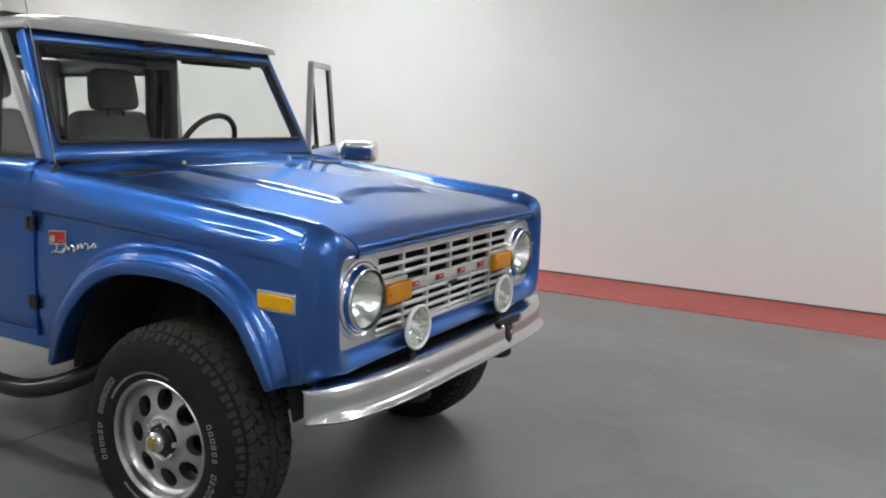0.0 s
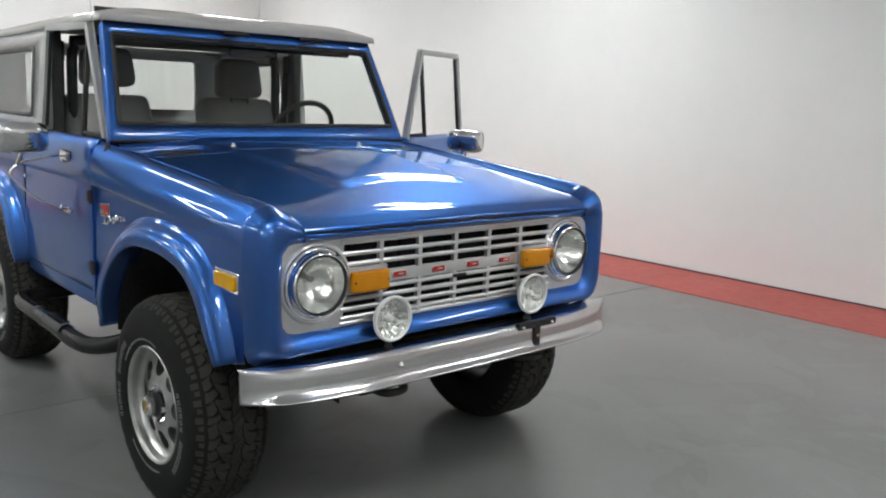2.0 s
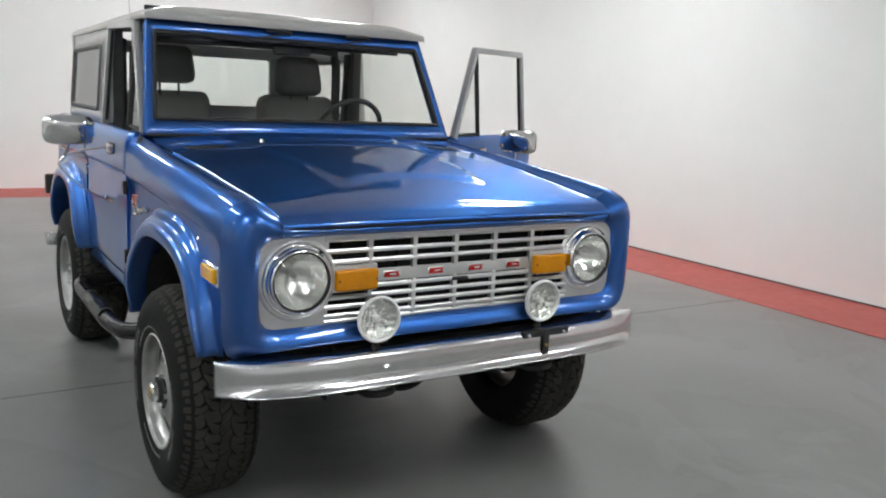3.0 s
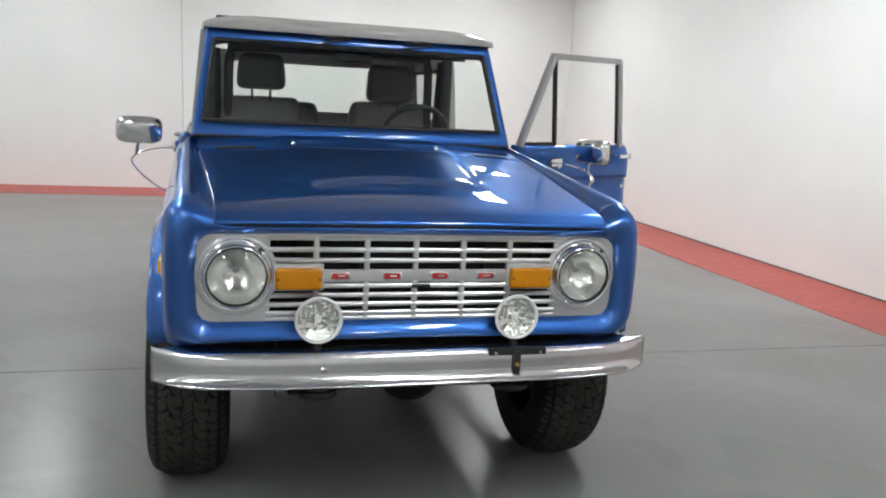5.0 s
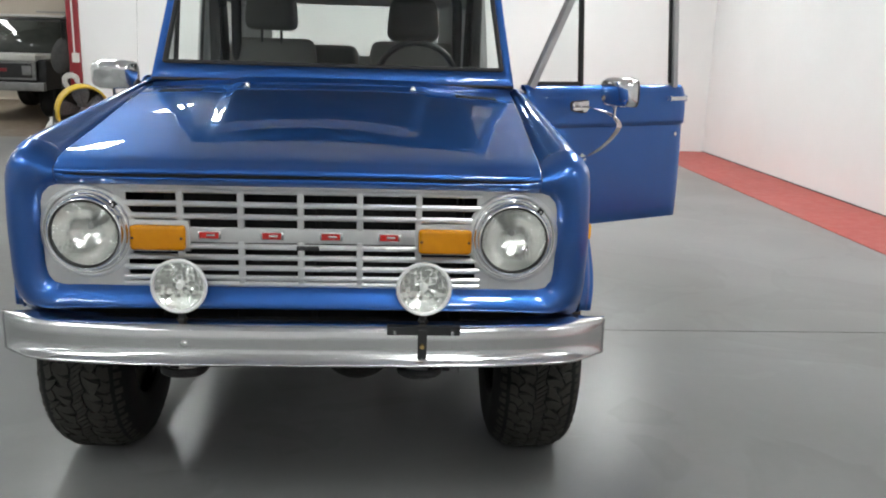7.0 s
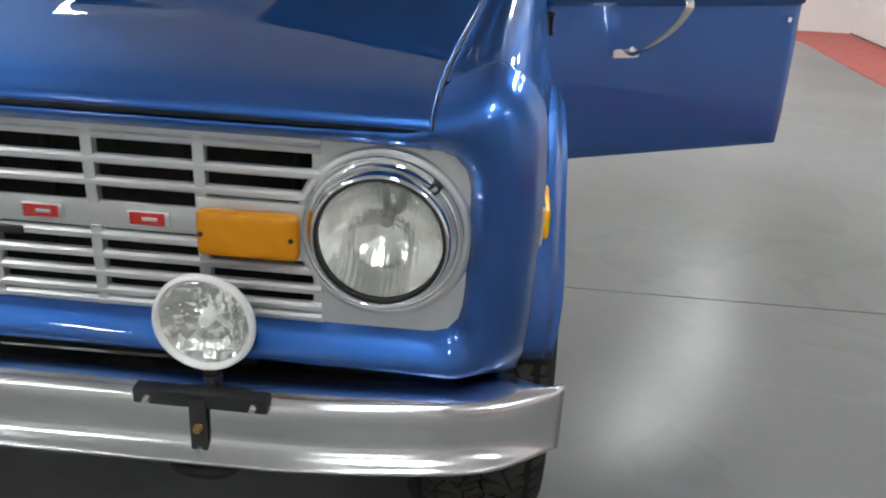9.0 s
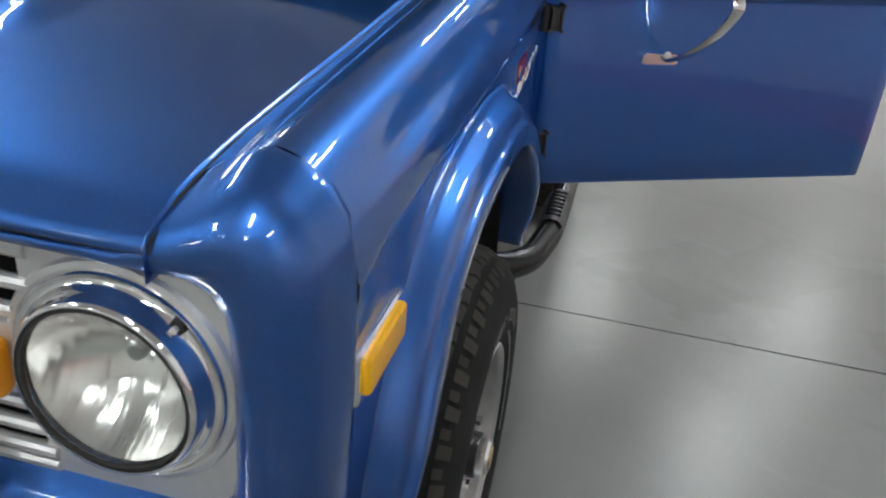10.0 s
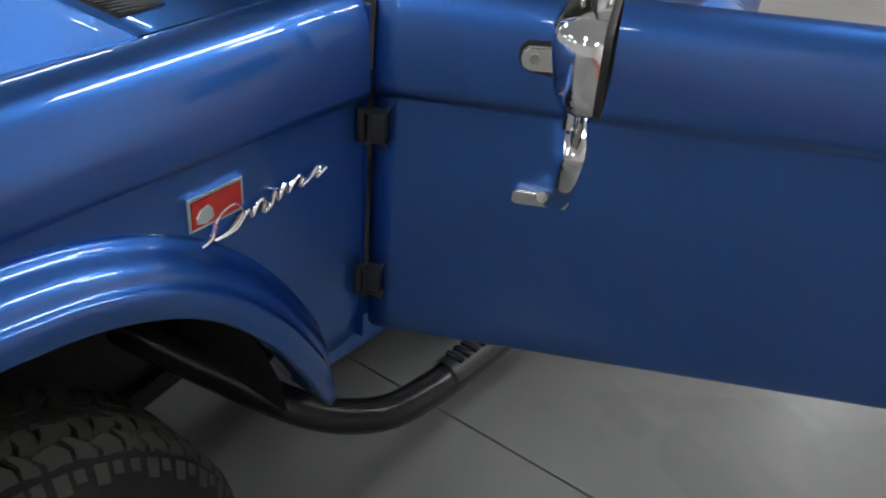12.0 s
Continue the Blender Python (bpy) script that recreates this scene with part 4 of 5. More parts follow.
grille = part("grille", box(-0.50, 0.50, 0.002, 0.010, 0.878, 0.922, 0.003), GRILLE, car, "silver grille of slim bars with a lettered centre bar")
for z in (1.0385, 1.0265, 0.988, 0.953, 0.867, 0.8355, 0.8045, 0.775, 0.757):
    part("bar", tube([(-0.505, 0.004, z), (0.505, 0.004, z)], 0.005, 10, flat=(0.0085, 0.009)), GRILLE, grille)
for x in (-0.343, -0.175, -0.008, 0.159, 0.326):
    for z0, z1 in ((0.918, 1.042), (0.750, 0.882)):
        part("divider", box(x - 0.009, x + 0.009, -0.004, 0.014, z0, z1, 0.003), GRILLE, grille)
for s in (-1, 1):
    # end plate behind the headlamp, rounded at its outer corners
    pts = [(0.492, 0.748), (0.675, 0.748)] + [(0.675 + 0.047 * math.sin(radians(a)), 0.795 - 0.047 * math.cos(radians(a))) for a in (30, 60, 90)] + [(0.722, 0.985)] + [(0.675 + 0.047 * math.cos(radians(a)), 0.993 + 0.047 * math.sin(radians(a))) for a in (0, 30, 60, 90)] + [(0.492, 1.042)]
    edge = []
    for (a, b), (c, d) in zip(pts, pts[1:] + pts[:1]):
        edge += [(a + (c - a) * k / 6, b + (d - b) * k / 6) for k in range(6)]
    hole = []
    for a, b in edge:
        th = math.atan2(b - 0.905, a - 0.597)
        hole.append((0.597 + 0.100 * math.cos(th), 0.905 + 0.100 * math.sin(th)))
    bm = clean(grid([[V(s * a, y, b) for a, b in lp] for lp, y in ((edge, 0.012), (edge, 0.002), (hole, 0.002), (hole, 0.012))], True))
    part("end_plate", bm, GRILLE, grille, sharp=20)
    # pressed ring and short bars on the plate
    part("pressed_ring", lathe([(0.003, 0.134), (-0.003, 0.130), (-0.005, 0.124), (-0.003, 0.118), (0.003, 0.112)], 56, "y", at=(s * 0.597, 0, 0.905)), GRILLE, grille)
    part("lamp_base", box(s * 0.318, s * 0.484, -0.006, 0.012, 0.852, 0.942, 0.004), GRILLE, grille)
    # headlamp
    hl = part("headlight", lathe([(0.004, 0.1225), (-0.005, 0.1215), (-0.0085, 0.119), (-0.006, 0.116), (-0.005, 0.1125), (-0.009, 0.108), (-0.018, 0.1045), (-0.029, 0.1025), (-0.0345, 0.0995), (-0.035, 0.0965), (-0.030, 0.0950), (0.0, 0.0945)], 64, "y", at=(s * 0.597, 0, 0.905)), CHROME, car, "round sealed-beam headlight in a deep chrome ring", 60)
    part("seal", lathe([(-0.029, 0.0955), (-0.034, 0.0945), (-0.034, 0.0915), (-0.020, 0.0915)], 48, "y", at=(s * 0.597, 0, 0.905)), GASKET, hl)
    part("reflector", facets([(-0.022, 0.0912), (-0.012, 0.087), (0.002, 0.080), (0.018, 0.070), (0.032, 0.057), (0.043, 0.042), (0.052, 0.026), (0.056, 0.012), (0.057, 0.0)], 48, (s * 0.597, 0, 0.905), 0.0006, 5), REFLECTOR, hl, sharp=60)
    part("bulb_shield", lathe([(0.026, 0.0), (0.026, 0.009), (0.032, 0.011), (0.052, 0.010)], 20, "y", at=(s * 0.597, 0, 0.914)), ALLOY, hl)
    part("lens", lathe([(-0.048, 0.0), (-0.0475, 0.02), (-0.0455, 0.045), (-0.0425, 0.066), (-0.0375, 0.082), (-0.032, 0.089), (-0.026, 0.0915)], 48, "y", at=(s * 0.597, 0, 0.905)), LENS, hl, "fluted clear glass lens").visible_shadow = False
    sx, sz = s * 0.597 + 0.110 * math.cos(radians(47)), 0.905 + 0.110 * math.sin(radians(47))
    part("screw_pocket", lathe([(-0.0125, 0.0), (-0.0125, 0.008), (-0.004, 0.009)], 16, "y", at=(sx, 0, sz)), UNDER, hl)
    part("ring_screw", lathe([(-0.017, 0.0), (-0.017, 0.004), (-0.012, 0.005)], 12, "y", at=(sx, 0, sz)), CHROME, hl)
    # amber turn lamp
    tl = box(s * 0.325, s * 0.477, -0.034, -0.006, 0.860, 0.931, 0.013, 4)
    part("turn_lamp", tl, AMBER, car, "amber turn signal lens")
    for x in (0.334, 0.468):
        part("lamp_screw", lathe([(-0.0355, 0.0), (-0.0355, 0.004), (-0.03, 0.004)], 10, "y", at=(s * x, 0, 0.896)), UNDER, car)
    # side marker
    my = -0.012 if s > 0 else 0.003
    mk = box(s * 0.818, s * 0.832, 0.068 + my, 0.222 + my, 0.880, 0.946, 0.010, 3)
    mk = part("side_marker", mk, CHROME, car, "amber side marker lamp with a chrome rim")
    part("marker_lens", box(s * 0.824, s * 0.841, 0.079 + my, 0.211 + my, 0.889, 0.937, 0.009, 3), YELLOWLENS, mk)
# four red plaques with bright edges on the centre bar
for x in (-0.263, -0.088, 0.078, 0.243):
    pq = part("plaque", box(x - 0.033, x + 0.033, -0.004, 0.006, 0.888, 0.913, 0.004), CHROME, grille, "small red enamel plaque with a chrome edge")
    part("enamel", box(x - 0.028, x + 0.026, -0.0065, 0.0, 0.891, 0.910, 0.002), RED, pq)
    part("chrome_mark", box(x - 0.008, x + 0.016, -0.0075, 0.0, 0.898, 0.904, 0.001), CHROME, pq)
part("hood_latch", box(-0.02, 0.045, -0.010, 0.01, 0.860, 0.873, 0.004), BLACK, grille)
part("radiator", box(-0.60, 0.60, 0.13, 0.17, 0.62, 1.035), UNDER, car)
part("engine_block", box(-0.45, 0.45, 0.25, 1.15, 0.55, 0.98, 0.05), UNDER, car)
for x in (-0.42, -0.2, 0.02, 0.25, 0.43):
    part("radiator_support", tube([(x, 0.10, 0.62), (x + 0.02, 0.10, 1.03)], 0.009, 8), UNDER, car)

# ---- front bumper ----
bump_y = spline([0, 0.45, 0.68, 0.78, 0.86, 0.905], [-0.096, -0.090, -0.066, -0.040, -0.004, 0.030])
rows = []
for x in np.linspace(-0.885, 0.885, 121):
    y = bump_y(abs(x))
    e = abs(x) / 0.885
    d = 0.88 * smoothstep(0.86, 1.0, e)
    sec = [(0.085, 0.664), (0.045, 0.664), (0.020, 0.662), (0.008, 0.6595), (0.001, 0.655), (-0.003, 0.648), (-0.005, 0.622), (-0.005, 0.600), (-0.006, 0.590), (-0.0095, 0.580), (-0.016, 0.5715), (-0.024, 0.5655), (-0.030, 0.5625), (-0.033, 0.5595), (-0.031, 0.5565), (-0.020, 0.5575)]
    rows.append([V(0.986 * x + 0.014, y + a * (1 - d), b) for a, b in sec])
bumper = part("front_bumper", grid(rows), BRUSHED, car, "satin chrome front bumper bar with turned-back ends", 40, solid=0.003)
part("bolt", lathe([(-0.114, 0.0), (-0.114, 0.005), (-0.109, 0.010), (-0.102, 0.011)], 16, "y", at=(-0.322, 0.005, 0.612)), CHROME, bumper)


# ---- driving lamps ----
def driving_lamp(x, label):
    at = (x, 0.055, 0.768)
    lamp = part("driving_lamp", lathe([(-0.118, 0.0685), (-0.124, 0.070), (-0.127, 0.073), (-0.125, 0.077), (-0.119, 0.0775), (-0.113, 0.075), (-0.106, 0.069), (-0.099, 0.057), (-0.094, 0.040), (-0.092, 0.0)], 48, "y", at=at), BLACK, car, label, 60)
    part("rim", lathe([(-0.1185, 0.0685), (-0.1275, 0.0698), (-0.1300, 0.0730), (-0.1285, 0.0765), (-0.121, 0.0790), (-0.114, 0.0770)], 48, "y", at=at), RIMWHITE, lamp, "off-white plastic rim")
    part("reflector", facets([(-0.117, 0.0690), (-0.113, 0.064), (-0.107, 0.053), (-0.1015, 0.040), (-0.098, 0.024), (-0.0965, 0.0)], 22, at, 0.0026, 9), LAMPBOWL, lamp, sharp=5)
    part("bulb", lathe([(-0.121, 0.0), (-0.120, 0.009), (-0.110, 0.011), (-0.097, 0.012)], 16, "y", at=at), TRAY, lamp)
    part("lens", lathe([(-0.133, 0.0), (-0.1325, 0.03), (-0.129, 0.055), (-0.122, 0.0680)], 40, "y", at=at), LENS, lamp).visible_shadow = False
    part("stalk", tube([(x, -0.045, 0.70), (x, -0.045, 0.655)], 0.011, 12), BLACK, lamp)
    part("nut", lathe([(0.656, 0.0), (0.656, 0.016), (0.670, 0.016), (0.672, 0.0)], 6, "z", at=(x, -0.045, 0)), BLACK, lamp)
    return lamp


driving_lamp(-0.338, "round clear driving lamp on the bumper")
driving_lamp(0.343, "round clear driving lamp on a black bracket")
br = part("lamp_bracket", box(0.240, 0.446, -0.1045, -0.0995, 0.643, 0.668, 0.003), BLACK, car, "black T-shaped lamp bracket with two bright bolts")
part("bracket_top", box(0.240, 0.446, -0.1045, -0.08, 0.663, 0.668, 0.002), BLACK, br)
part("strap", box(0.327, 0.353, -0.1095, -0.1045, 0.556, 0.660, 0.002), BLACK, br)
for x, z, r in ((0.262, 0.652, 0.0075), (0.424, 0.652, 0.0075)):
    part("bolt", lathe([(-0.112, 0.0), (-0.112, r * 0.6), (-0.1045, r)], 12, "y", at=(x, 0, z)), CHROME, br)
part("bolt", lathe([(-0.117, 0.0), (-0.117, 0.006), (-0.109, 0.009)], 12, "y", at=(0.340, 0, 0.612)), GOLD, br)
part("bolt", lathe([(-0.114, 0.0), (-0.114, 0.003), (-0.109, 0.005)], 10, "y", at=(0.340, 0, 0.575)), CHROME, br)
for x in (-0.335, 0.335):
    part("tow_hook", tube([(x - 0.055, 0.06, 0.535), (x - 0.055, -0.055, 0.525), (x - 0.03, -0.09, 0.522), (x + 0.03, -0.09, 0.522), (x + 0.055, -0.055, 0.525), (x + 0.055, 0.06, 0.535)], 0.013, 10, 24), UNDER, car, "dark steel tow hook")


# ---- wheels, in their own frame: axle along x, outboard side at -x ----
TR, RIMR = 0.386, 0.206


def broaden(bm):
    """Widens the carcass inboard, with the outboard sidewall kept in place."""
    for v in bm.verts:
        v.co.x = (v.co.x + 0.138) * 1.07 - 0.138
    return bm


def tyre_mesh():
    prof = [(-0.112, 0.200), (-0.124, 0.208), (-0.131, 0.225), (-0.137, 0.258), (-0.138, 0.285), (-0.135, 0.312), (-0.126, 0.338), (-0.113, 0.357), (-0.102, 0.3675), (-0.088, 0.3735), (-0.05, 0.376), (0.0, 0.3765)]
    prof = prof + [(-a, r) for a, r in reversed(prof[:-1])]
    return broaden(lathe(prof, 96, "x"))


def tread_mesh():
    """Interlocking all-terrain blocks, in five ribs."""
    rnd = random.Random(4)
    bm = bmesh.new()
    n = 62
    edges = [-0.106, -0.064, -0.018, 0.018, 0.064, 0.106]
    amp = [0.0, 0.009, 0.004, 0.004, 0.009, 0.0]

    def edge(k, th):
        return edges[k] + amp[k] * math.sin(n / 2 * th + 1.9 * k) + amp[k] * 0.5 * math.sin(n * th + k)

    def r_at(x):
        return TR - 0.60 * max(abs(x) - 0.060, 0) ** 2 / 0.050

    for k in range(5):
        cnt = n if k in (1, 3) else 2 * n if k == 2 else int(n * 0.95)
        cuts = [2 * math.pi * (i + 0.34 * (rnd.random() - 0.5)) / cnt + 0.03 * k for i in range(cnt)]
        skew = (-0.035, 0.070, -0.060, 0.070, 0.035)[k]
        for i in range(cnt):
            a0, a1 = cuts[i], cuts[(i + 1) % cnt] + (2 * math.pi if i == cnt - 1 else 0)
            kink = skew * (1 if i % 2 or k == 2 else 0.25)
            gap = (0.0042 if k != 2 else 0.0024) / TR
            ring = []
            for fu, fa in ((0, 0), (0.5, 0), (1, 0), (1, 0.5), (1, 1), (0.5, 1), (0, 1), (0, 0.5)):
                a = a0 + gap + (a1 - a0 - 2 * gap) * fa + kink * (fu - 0.5) + ((0.016 if k != 2 else 0.0) if fu == 0.5 else 0)
                x0, x1 = edge(k, a) + 0.0030, edge(k + 1, a) - 0.0030
                ring.append((x0 + (x1 - x0) * fu, a))
            top = [bm.verts.new((x, (r_at(x)) * math.cos(a), (r_at(x)) * math.sin(a))) for x, a in ring]
            bot = [bm.verts.new((x, (r_at(x) - 0.013) * math.cos(a), (r_at(x) - 0.013) * math.sin(a))) for x, a in ring]
            bm.faces.new(top)
            for j in range(8):
                bm.faces.new([top[j], bot[j], bot[(j + 1) % 8], top[(j + 1) % 8]])
    # shoulder lugs down both sidewalls
    for side in (-1, 1):
        for i in range(79):
            a0 = 2 * math.pi * i / 79
            w = 0.058 if i % 2 else 0.044
            low = 0.345 if i % 2 else 0.353
            q = []
            for a in (a0, a0 + w):
                for x, r in ((0.1055, 0.3675), (0.1155, 0.3575), (0.1155 + 0.7 * (0.357 - low), low + 0.002)):
                    q.append(bm.verts.new((side * (x + 0.0006), r * math.cos(a), r * math.sin(a))))
            bm.faces.new((q[0], q[3], q[4], q[1])), bm.faces.new((q[1], q[4], q[5], q[2]))
    bmesh.ops.recalc_face_normals(bm, faces=bm.faces)
    return broaden(bm)


def letters_mesh():
    """Plain bars in place of the raised sidewall lettering."""
    rnd = random.Random(7)
    bm = bmesh.new()

    def quad(a, w, r0, r1):
        q = []
        for aa, r in ((a, r0), (a + w, r0), (a + w, r1), (a, r1)):
            x = -0.0012 - float(np.interp(r, (0.225, 0.258, 0.285, 0.312, 0.338), (0.131, 0.137, 0.138, 0.135, 0.126)))
            q.append(bm.verts.new((x, r * math.cos(aa), r * math.sin(aa))))
        bm.faces.new(q)

    for start, count, step, r0, r1 in ((2.35, 15, 0.084, 0.258, 0.283), (5.5, 15, 0.084, 0.258, 0.283), (0.15, 34, 0.040, 0.233, 0.242), (4.05, 26, 0.040, 0.233, 0.242)):
        a = start
        for i in range(count):
            if i in (6, 7) and step > 0.05:
                a += step * 0.7
                continue
            w, top = step * (0.55 + 0.2 * rnd.random()), r0 + (r1 - r0) * (0.8 + 0.2 * rnd.random())
            if step > 0.05:
                # a hollow block: two uprights and two rails
                quad(a, 0.011, r0, top)
                quad(a + w - 0.011, 0.011, r0, top)
                quad(a, w, top - 0.0035, top)
                quad(a, w, r0, r0 + 0.0035)
            else:
                quad(a, w, r0, top)
            a += step
    return bm


def rim_mesh():
    bm = lathe([(-0.098, 0.198), (-0.106, 0.203), (-0.109, 0.209), (-0.105, 0.213), (-0.098, 0.210), (-0.094, 0.203), (-0.088, 0.198), (-0.078, 0.195), (-0.068, 0.190), (-0.063, 0.184), (-0.060, 0.180), (-0.0595, 0.178), (-0.060, 0.1768)], 80, "x")
    lathe([(-0.100, 0.199), (-0.05, 0.190), (0.06, 0.186), (0.098, 0.200), (0.104, 0.210)], 64, "x", bm=bm)
    # disc with eight round windows
    H, hr, rc = 8, 0.0355, 0.137

    def disc_x(r):
        return -0.060 - 0.020 * smoothstep(0.175, 0.085, r)

    for k in range(H):
        mid = 2 * math.pi * (k + 0.5) / H
        half = math.pi / H
        m = 24
        outer, inner, back = [], [], []
        for j in range(m):
            a = 2 * math.pi * j / m
            e = (rc + hr * math.cos(a), hr * 1.02 * math.sin(a))
            r, th = math.hypot(*e), math.atan2(e[1], e[0])
            inner.append((r, th))
            ca, sa = math.cos(a), math.sin(a)
            t = 1 / max(abs(ca), abs(sa))
            rr = rc + 0.040 * ca * t
            outer.append((rr, half * sa * t))
        P = lambda r, th, dx=0.0: V(disc_x(r) + dx, r * math.cos(mid + th), r * math.sin(mid + th))
        mids = [((a[0] + b[0]) / 2, (a[1] + b[1]) / 2) for a, b in zip(outer, inner)]
        edge = [(rc + (r - rc) * 1.0, th) for r, th in inner]
        grid([[P(*q) for q in outer], [P(*q) for q in mids], [P(*q) for q in inner], [P(r, th, 0.004) for r, th in edge], [P(r, th, 0.03) for r, th in edge]], True, bm)
    lathe([(disc_x(0.097), 0.0972), (disc_x(0.086), 0.0862), (-0.083, 0.080), (-0.086, 0.074), (-0.082, 0.066), (-0.076, 0.060), (-0.074, 0.040)], 48, "x", bm=bm)
    bmesh.ops.translate(bm, verts=bm.verts, vec=(-0.020, 0, 0))
    return clean(bm, 0.0006)


def hub_mesh(front):
    bm = bmesh.new()
    lathe([(-0.094, 0.084), (-0.104, 0.082), (-0.107, 0.072), (-0.104, 0.052), (-0.106, 0.041), (-0.112, 0.040)] if front else [(-0.074, 0.050), (-0.084, 0.046), (-0.086, 0.035), (-0.088, 0.0)], 32, "x", bm=bm)
    if front:
        lathe([(-0.096, 0.040), (-0.098, 0.034), (-0.122, 0.033), (-0.124, 0.036), (-0.146, 0.036), (-0.152, 0.030), (-0.153, 0.022)], 32, "x", bm=bm)
    for k in range(5):
        a = 2 * math.pi * k / 5 + 0.3
        tube([(-0.096, 0.063 * math.cos(a), 0.063 * math.sin(a)), (-0.122, 0.063 * math.cos(a), 0.063 * math.sin(a))], 0.0105, 6, bm=bm)
    bmesh.ops.translate(bm, verts=bm.verts, vec=(0.004, 0, 0))
    return bm


def make_mesh(name, bm, material, sharp=32):
    finish(bm, sharp)
    me = bpy.data.meshes.new(name)
    bm.to_mesh(me)
    bm.free()
    me.materials.append(material)
    return me


M_TYRE, M_TREAD, M_LET, M_RIM = make_mesh("tyre", tyre_mesh(), TYRE), make_mesh("tread", tread_mesh(), TREAD, 25), make_mesh("lettering", letters_mesh(), LETTER), make_mesh("wheel", rim_mesh(), ALLOY, 40)
M_HUBF, M_HUBR = make_mesh("hub", hub_mesh(True), CHROME), make_mesh("hub", hub_mesh(False), CHROME)
M_CAP = make_mesh("cap", lathe([(-0.147, 0.026), (-0.151, 0.022), (-0.152, 0.0)], 24, "x"), GOLD)
M_RINGB = make_mesh("hub_ring", lathe([(-0.104, 0.0345), (-0.1062, 0.0550), (-0.1085, 0.0540), (-0.1110, 0.0440), (-0.126, 0.0425), (-0.127, 0.0345)], 28, "x"), BLACK)
M_DRUM = make_mesh("brake_drum", lathe([(-0.03, 0.0), (-0.03, 0.135), (0.07, 0.14), (0.09, 0.12), (0.09, 0.0)], 32, "x"), UNDER)


def wheel(s, y, spin, steer=0.0):
    front = y < 1.5
    basis = pose(s * (0.760 if front else 0.735), y, TR - 0.004, 0, 0, steer + (180 if s > 0 else 0)) @ pose(0, 0, 0, spin, 0, 0)
    w = share("wheel", M_RIM, car, "satin alloy wheel with eight round windows", car.matrix_basis.inverted() @ basis)
    w.matrix_parent_inverse = Matrix()
    share("tyre", M_TYRE, w, "black all-terrain tyre")
    tagged(share("tread", M_TREAD, w), kind="stuff")
    tagged(share("lettering", M_LET, w), kind="stuff")
    share("hub", M_HUBF if front else M_HUBR, w, "chrome locking hub" if front else "chrome centre")
    if front:
        share("cap", M_CAP, w)
        share("hub_ring", M_RINGB, w)
    share("brake_drum", M_DRUM, w)


wheel(-1, 0.606, 20)
wheel(1, 0.606, 120)
wheel(-1, 2.735, 50)
wheel(1, 2.735, 10)

# ---- chassis ----
for s in (-1, 1):
    part("frame_rail", box(s * 0.36, s * 0.43, -0.02, 3.2, 0.50, 0.60, 0.01), UNDER, car)
    part("inner_fender", grid([[V(s * x, 0.62 + 0.52 * math.cos(a), 0.47 + 0.50 * math.sin(a)) for x in (0.46, 0.60, 0.80)] for a in np.linspace(0.1, math.pi - 0.12, 18)]), UNDER, car)
    part("inner_fender_wall", grid([[V(s * 0.46, y, z) for z in (0.46, 0.8, 1.06)] for y in (0.06, 0.6, 1.2)]), UNDER, car)
    part("inner_arch", grid([[V(s * x, 2.74 + 0.45 * math.cos(a), 0.47 + 0.49 * math.sin(a)) for x in (0.5, 0.65, 0.81)] for a in np.linspace(0.1, math.pi - 0.1, 18)]), UNDER, car)
    part("inner_arch_wall", grid([[V(s * 0.5, y, z) for z in (0.45, 0.8, 1.0)] for y in (2.3, 2.8, 3.2)]), UNDER, car)
    part("coil_spring", tube([(s * 0.47 + 0.05 * math.cos(a), 0.60 + 0.05 * math.sin(a), 0.45 + 0.035 * a / 2) for a in np.linspace(0, 28, 110)], 0.007, 6), UNDER, car)
    part("shock_absorber", tube([(s * 0.56, 0.68, 0.36), (s * 0.56, 0.72, 0.92)], 0.026, 12), UNDER, car)
    part("radius_arm", tube([(s * 0.50, 0.58, 0.36), (s * 0.44, 1.45, 0.50)], 0.03, 10), UNDER, car)
    part("leaf_spring", box(s * 0.47, s * 0.53, 2.25, 3.15, 0.44, 0.48, 0.008), UNDER, car)
part("front_axle", tube([(-0.66, 0.606, 0.375), (0.66, 0.606, 0.375)], 0.042, 14), UNDER, car)
df = bmesh.new()
bmesh.ops.create_uvsphere(df, u_segments=24, v_segments=16, radius=0.145)
bmesh.ops.transform(df, matrix=pose(0.13, 0.585, 0.385) @ Matrix.Diagonal((1, 0.85, 1, 1)), verts=df.verts)
part("differential", df, UNDER, car)
part("tie_rod", tube([(-0.62, 0.45, 0.40), (0.62, 0.45, 0.42)], 0.018, 10), UNDER, car)
part("rear_axle", tube([(-0.66, 2.735, 0.375), (0.66, 2.735, 0.375)], 0.045, 14), UNDER, car)
part("crossmember", box(-0.43, 0.43, 0.0, 0.08, 0.50, 0.60, 0.015), UNDER, car)
part("skid_pan", box(-0.36, 0.36, 0.75, 3.1, 0.44, 0.52, 0.03), UNDER, car)
part("rear_bumper", box(-0.885, 0.885, 3.30, 3.38, 0.445, 0.52, 0.015), BRUSHED, car)
part("rear_carrier", box(-0.865, -0.70, 3.40, 3.46, 0.76, 0.88, 0.01), BLACK, car, "black carrier bracket on the rear corner")

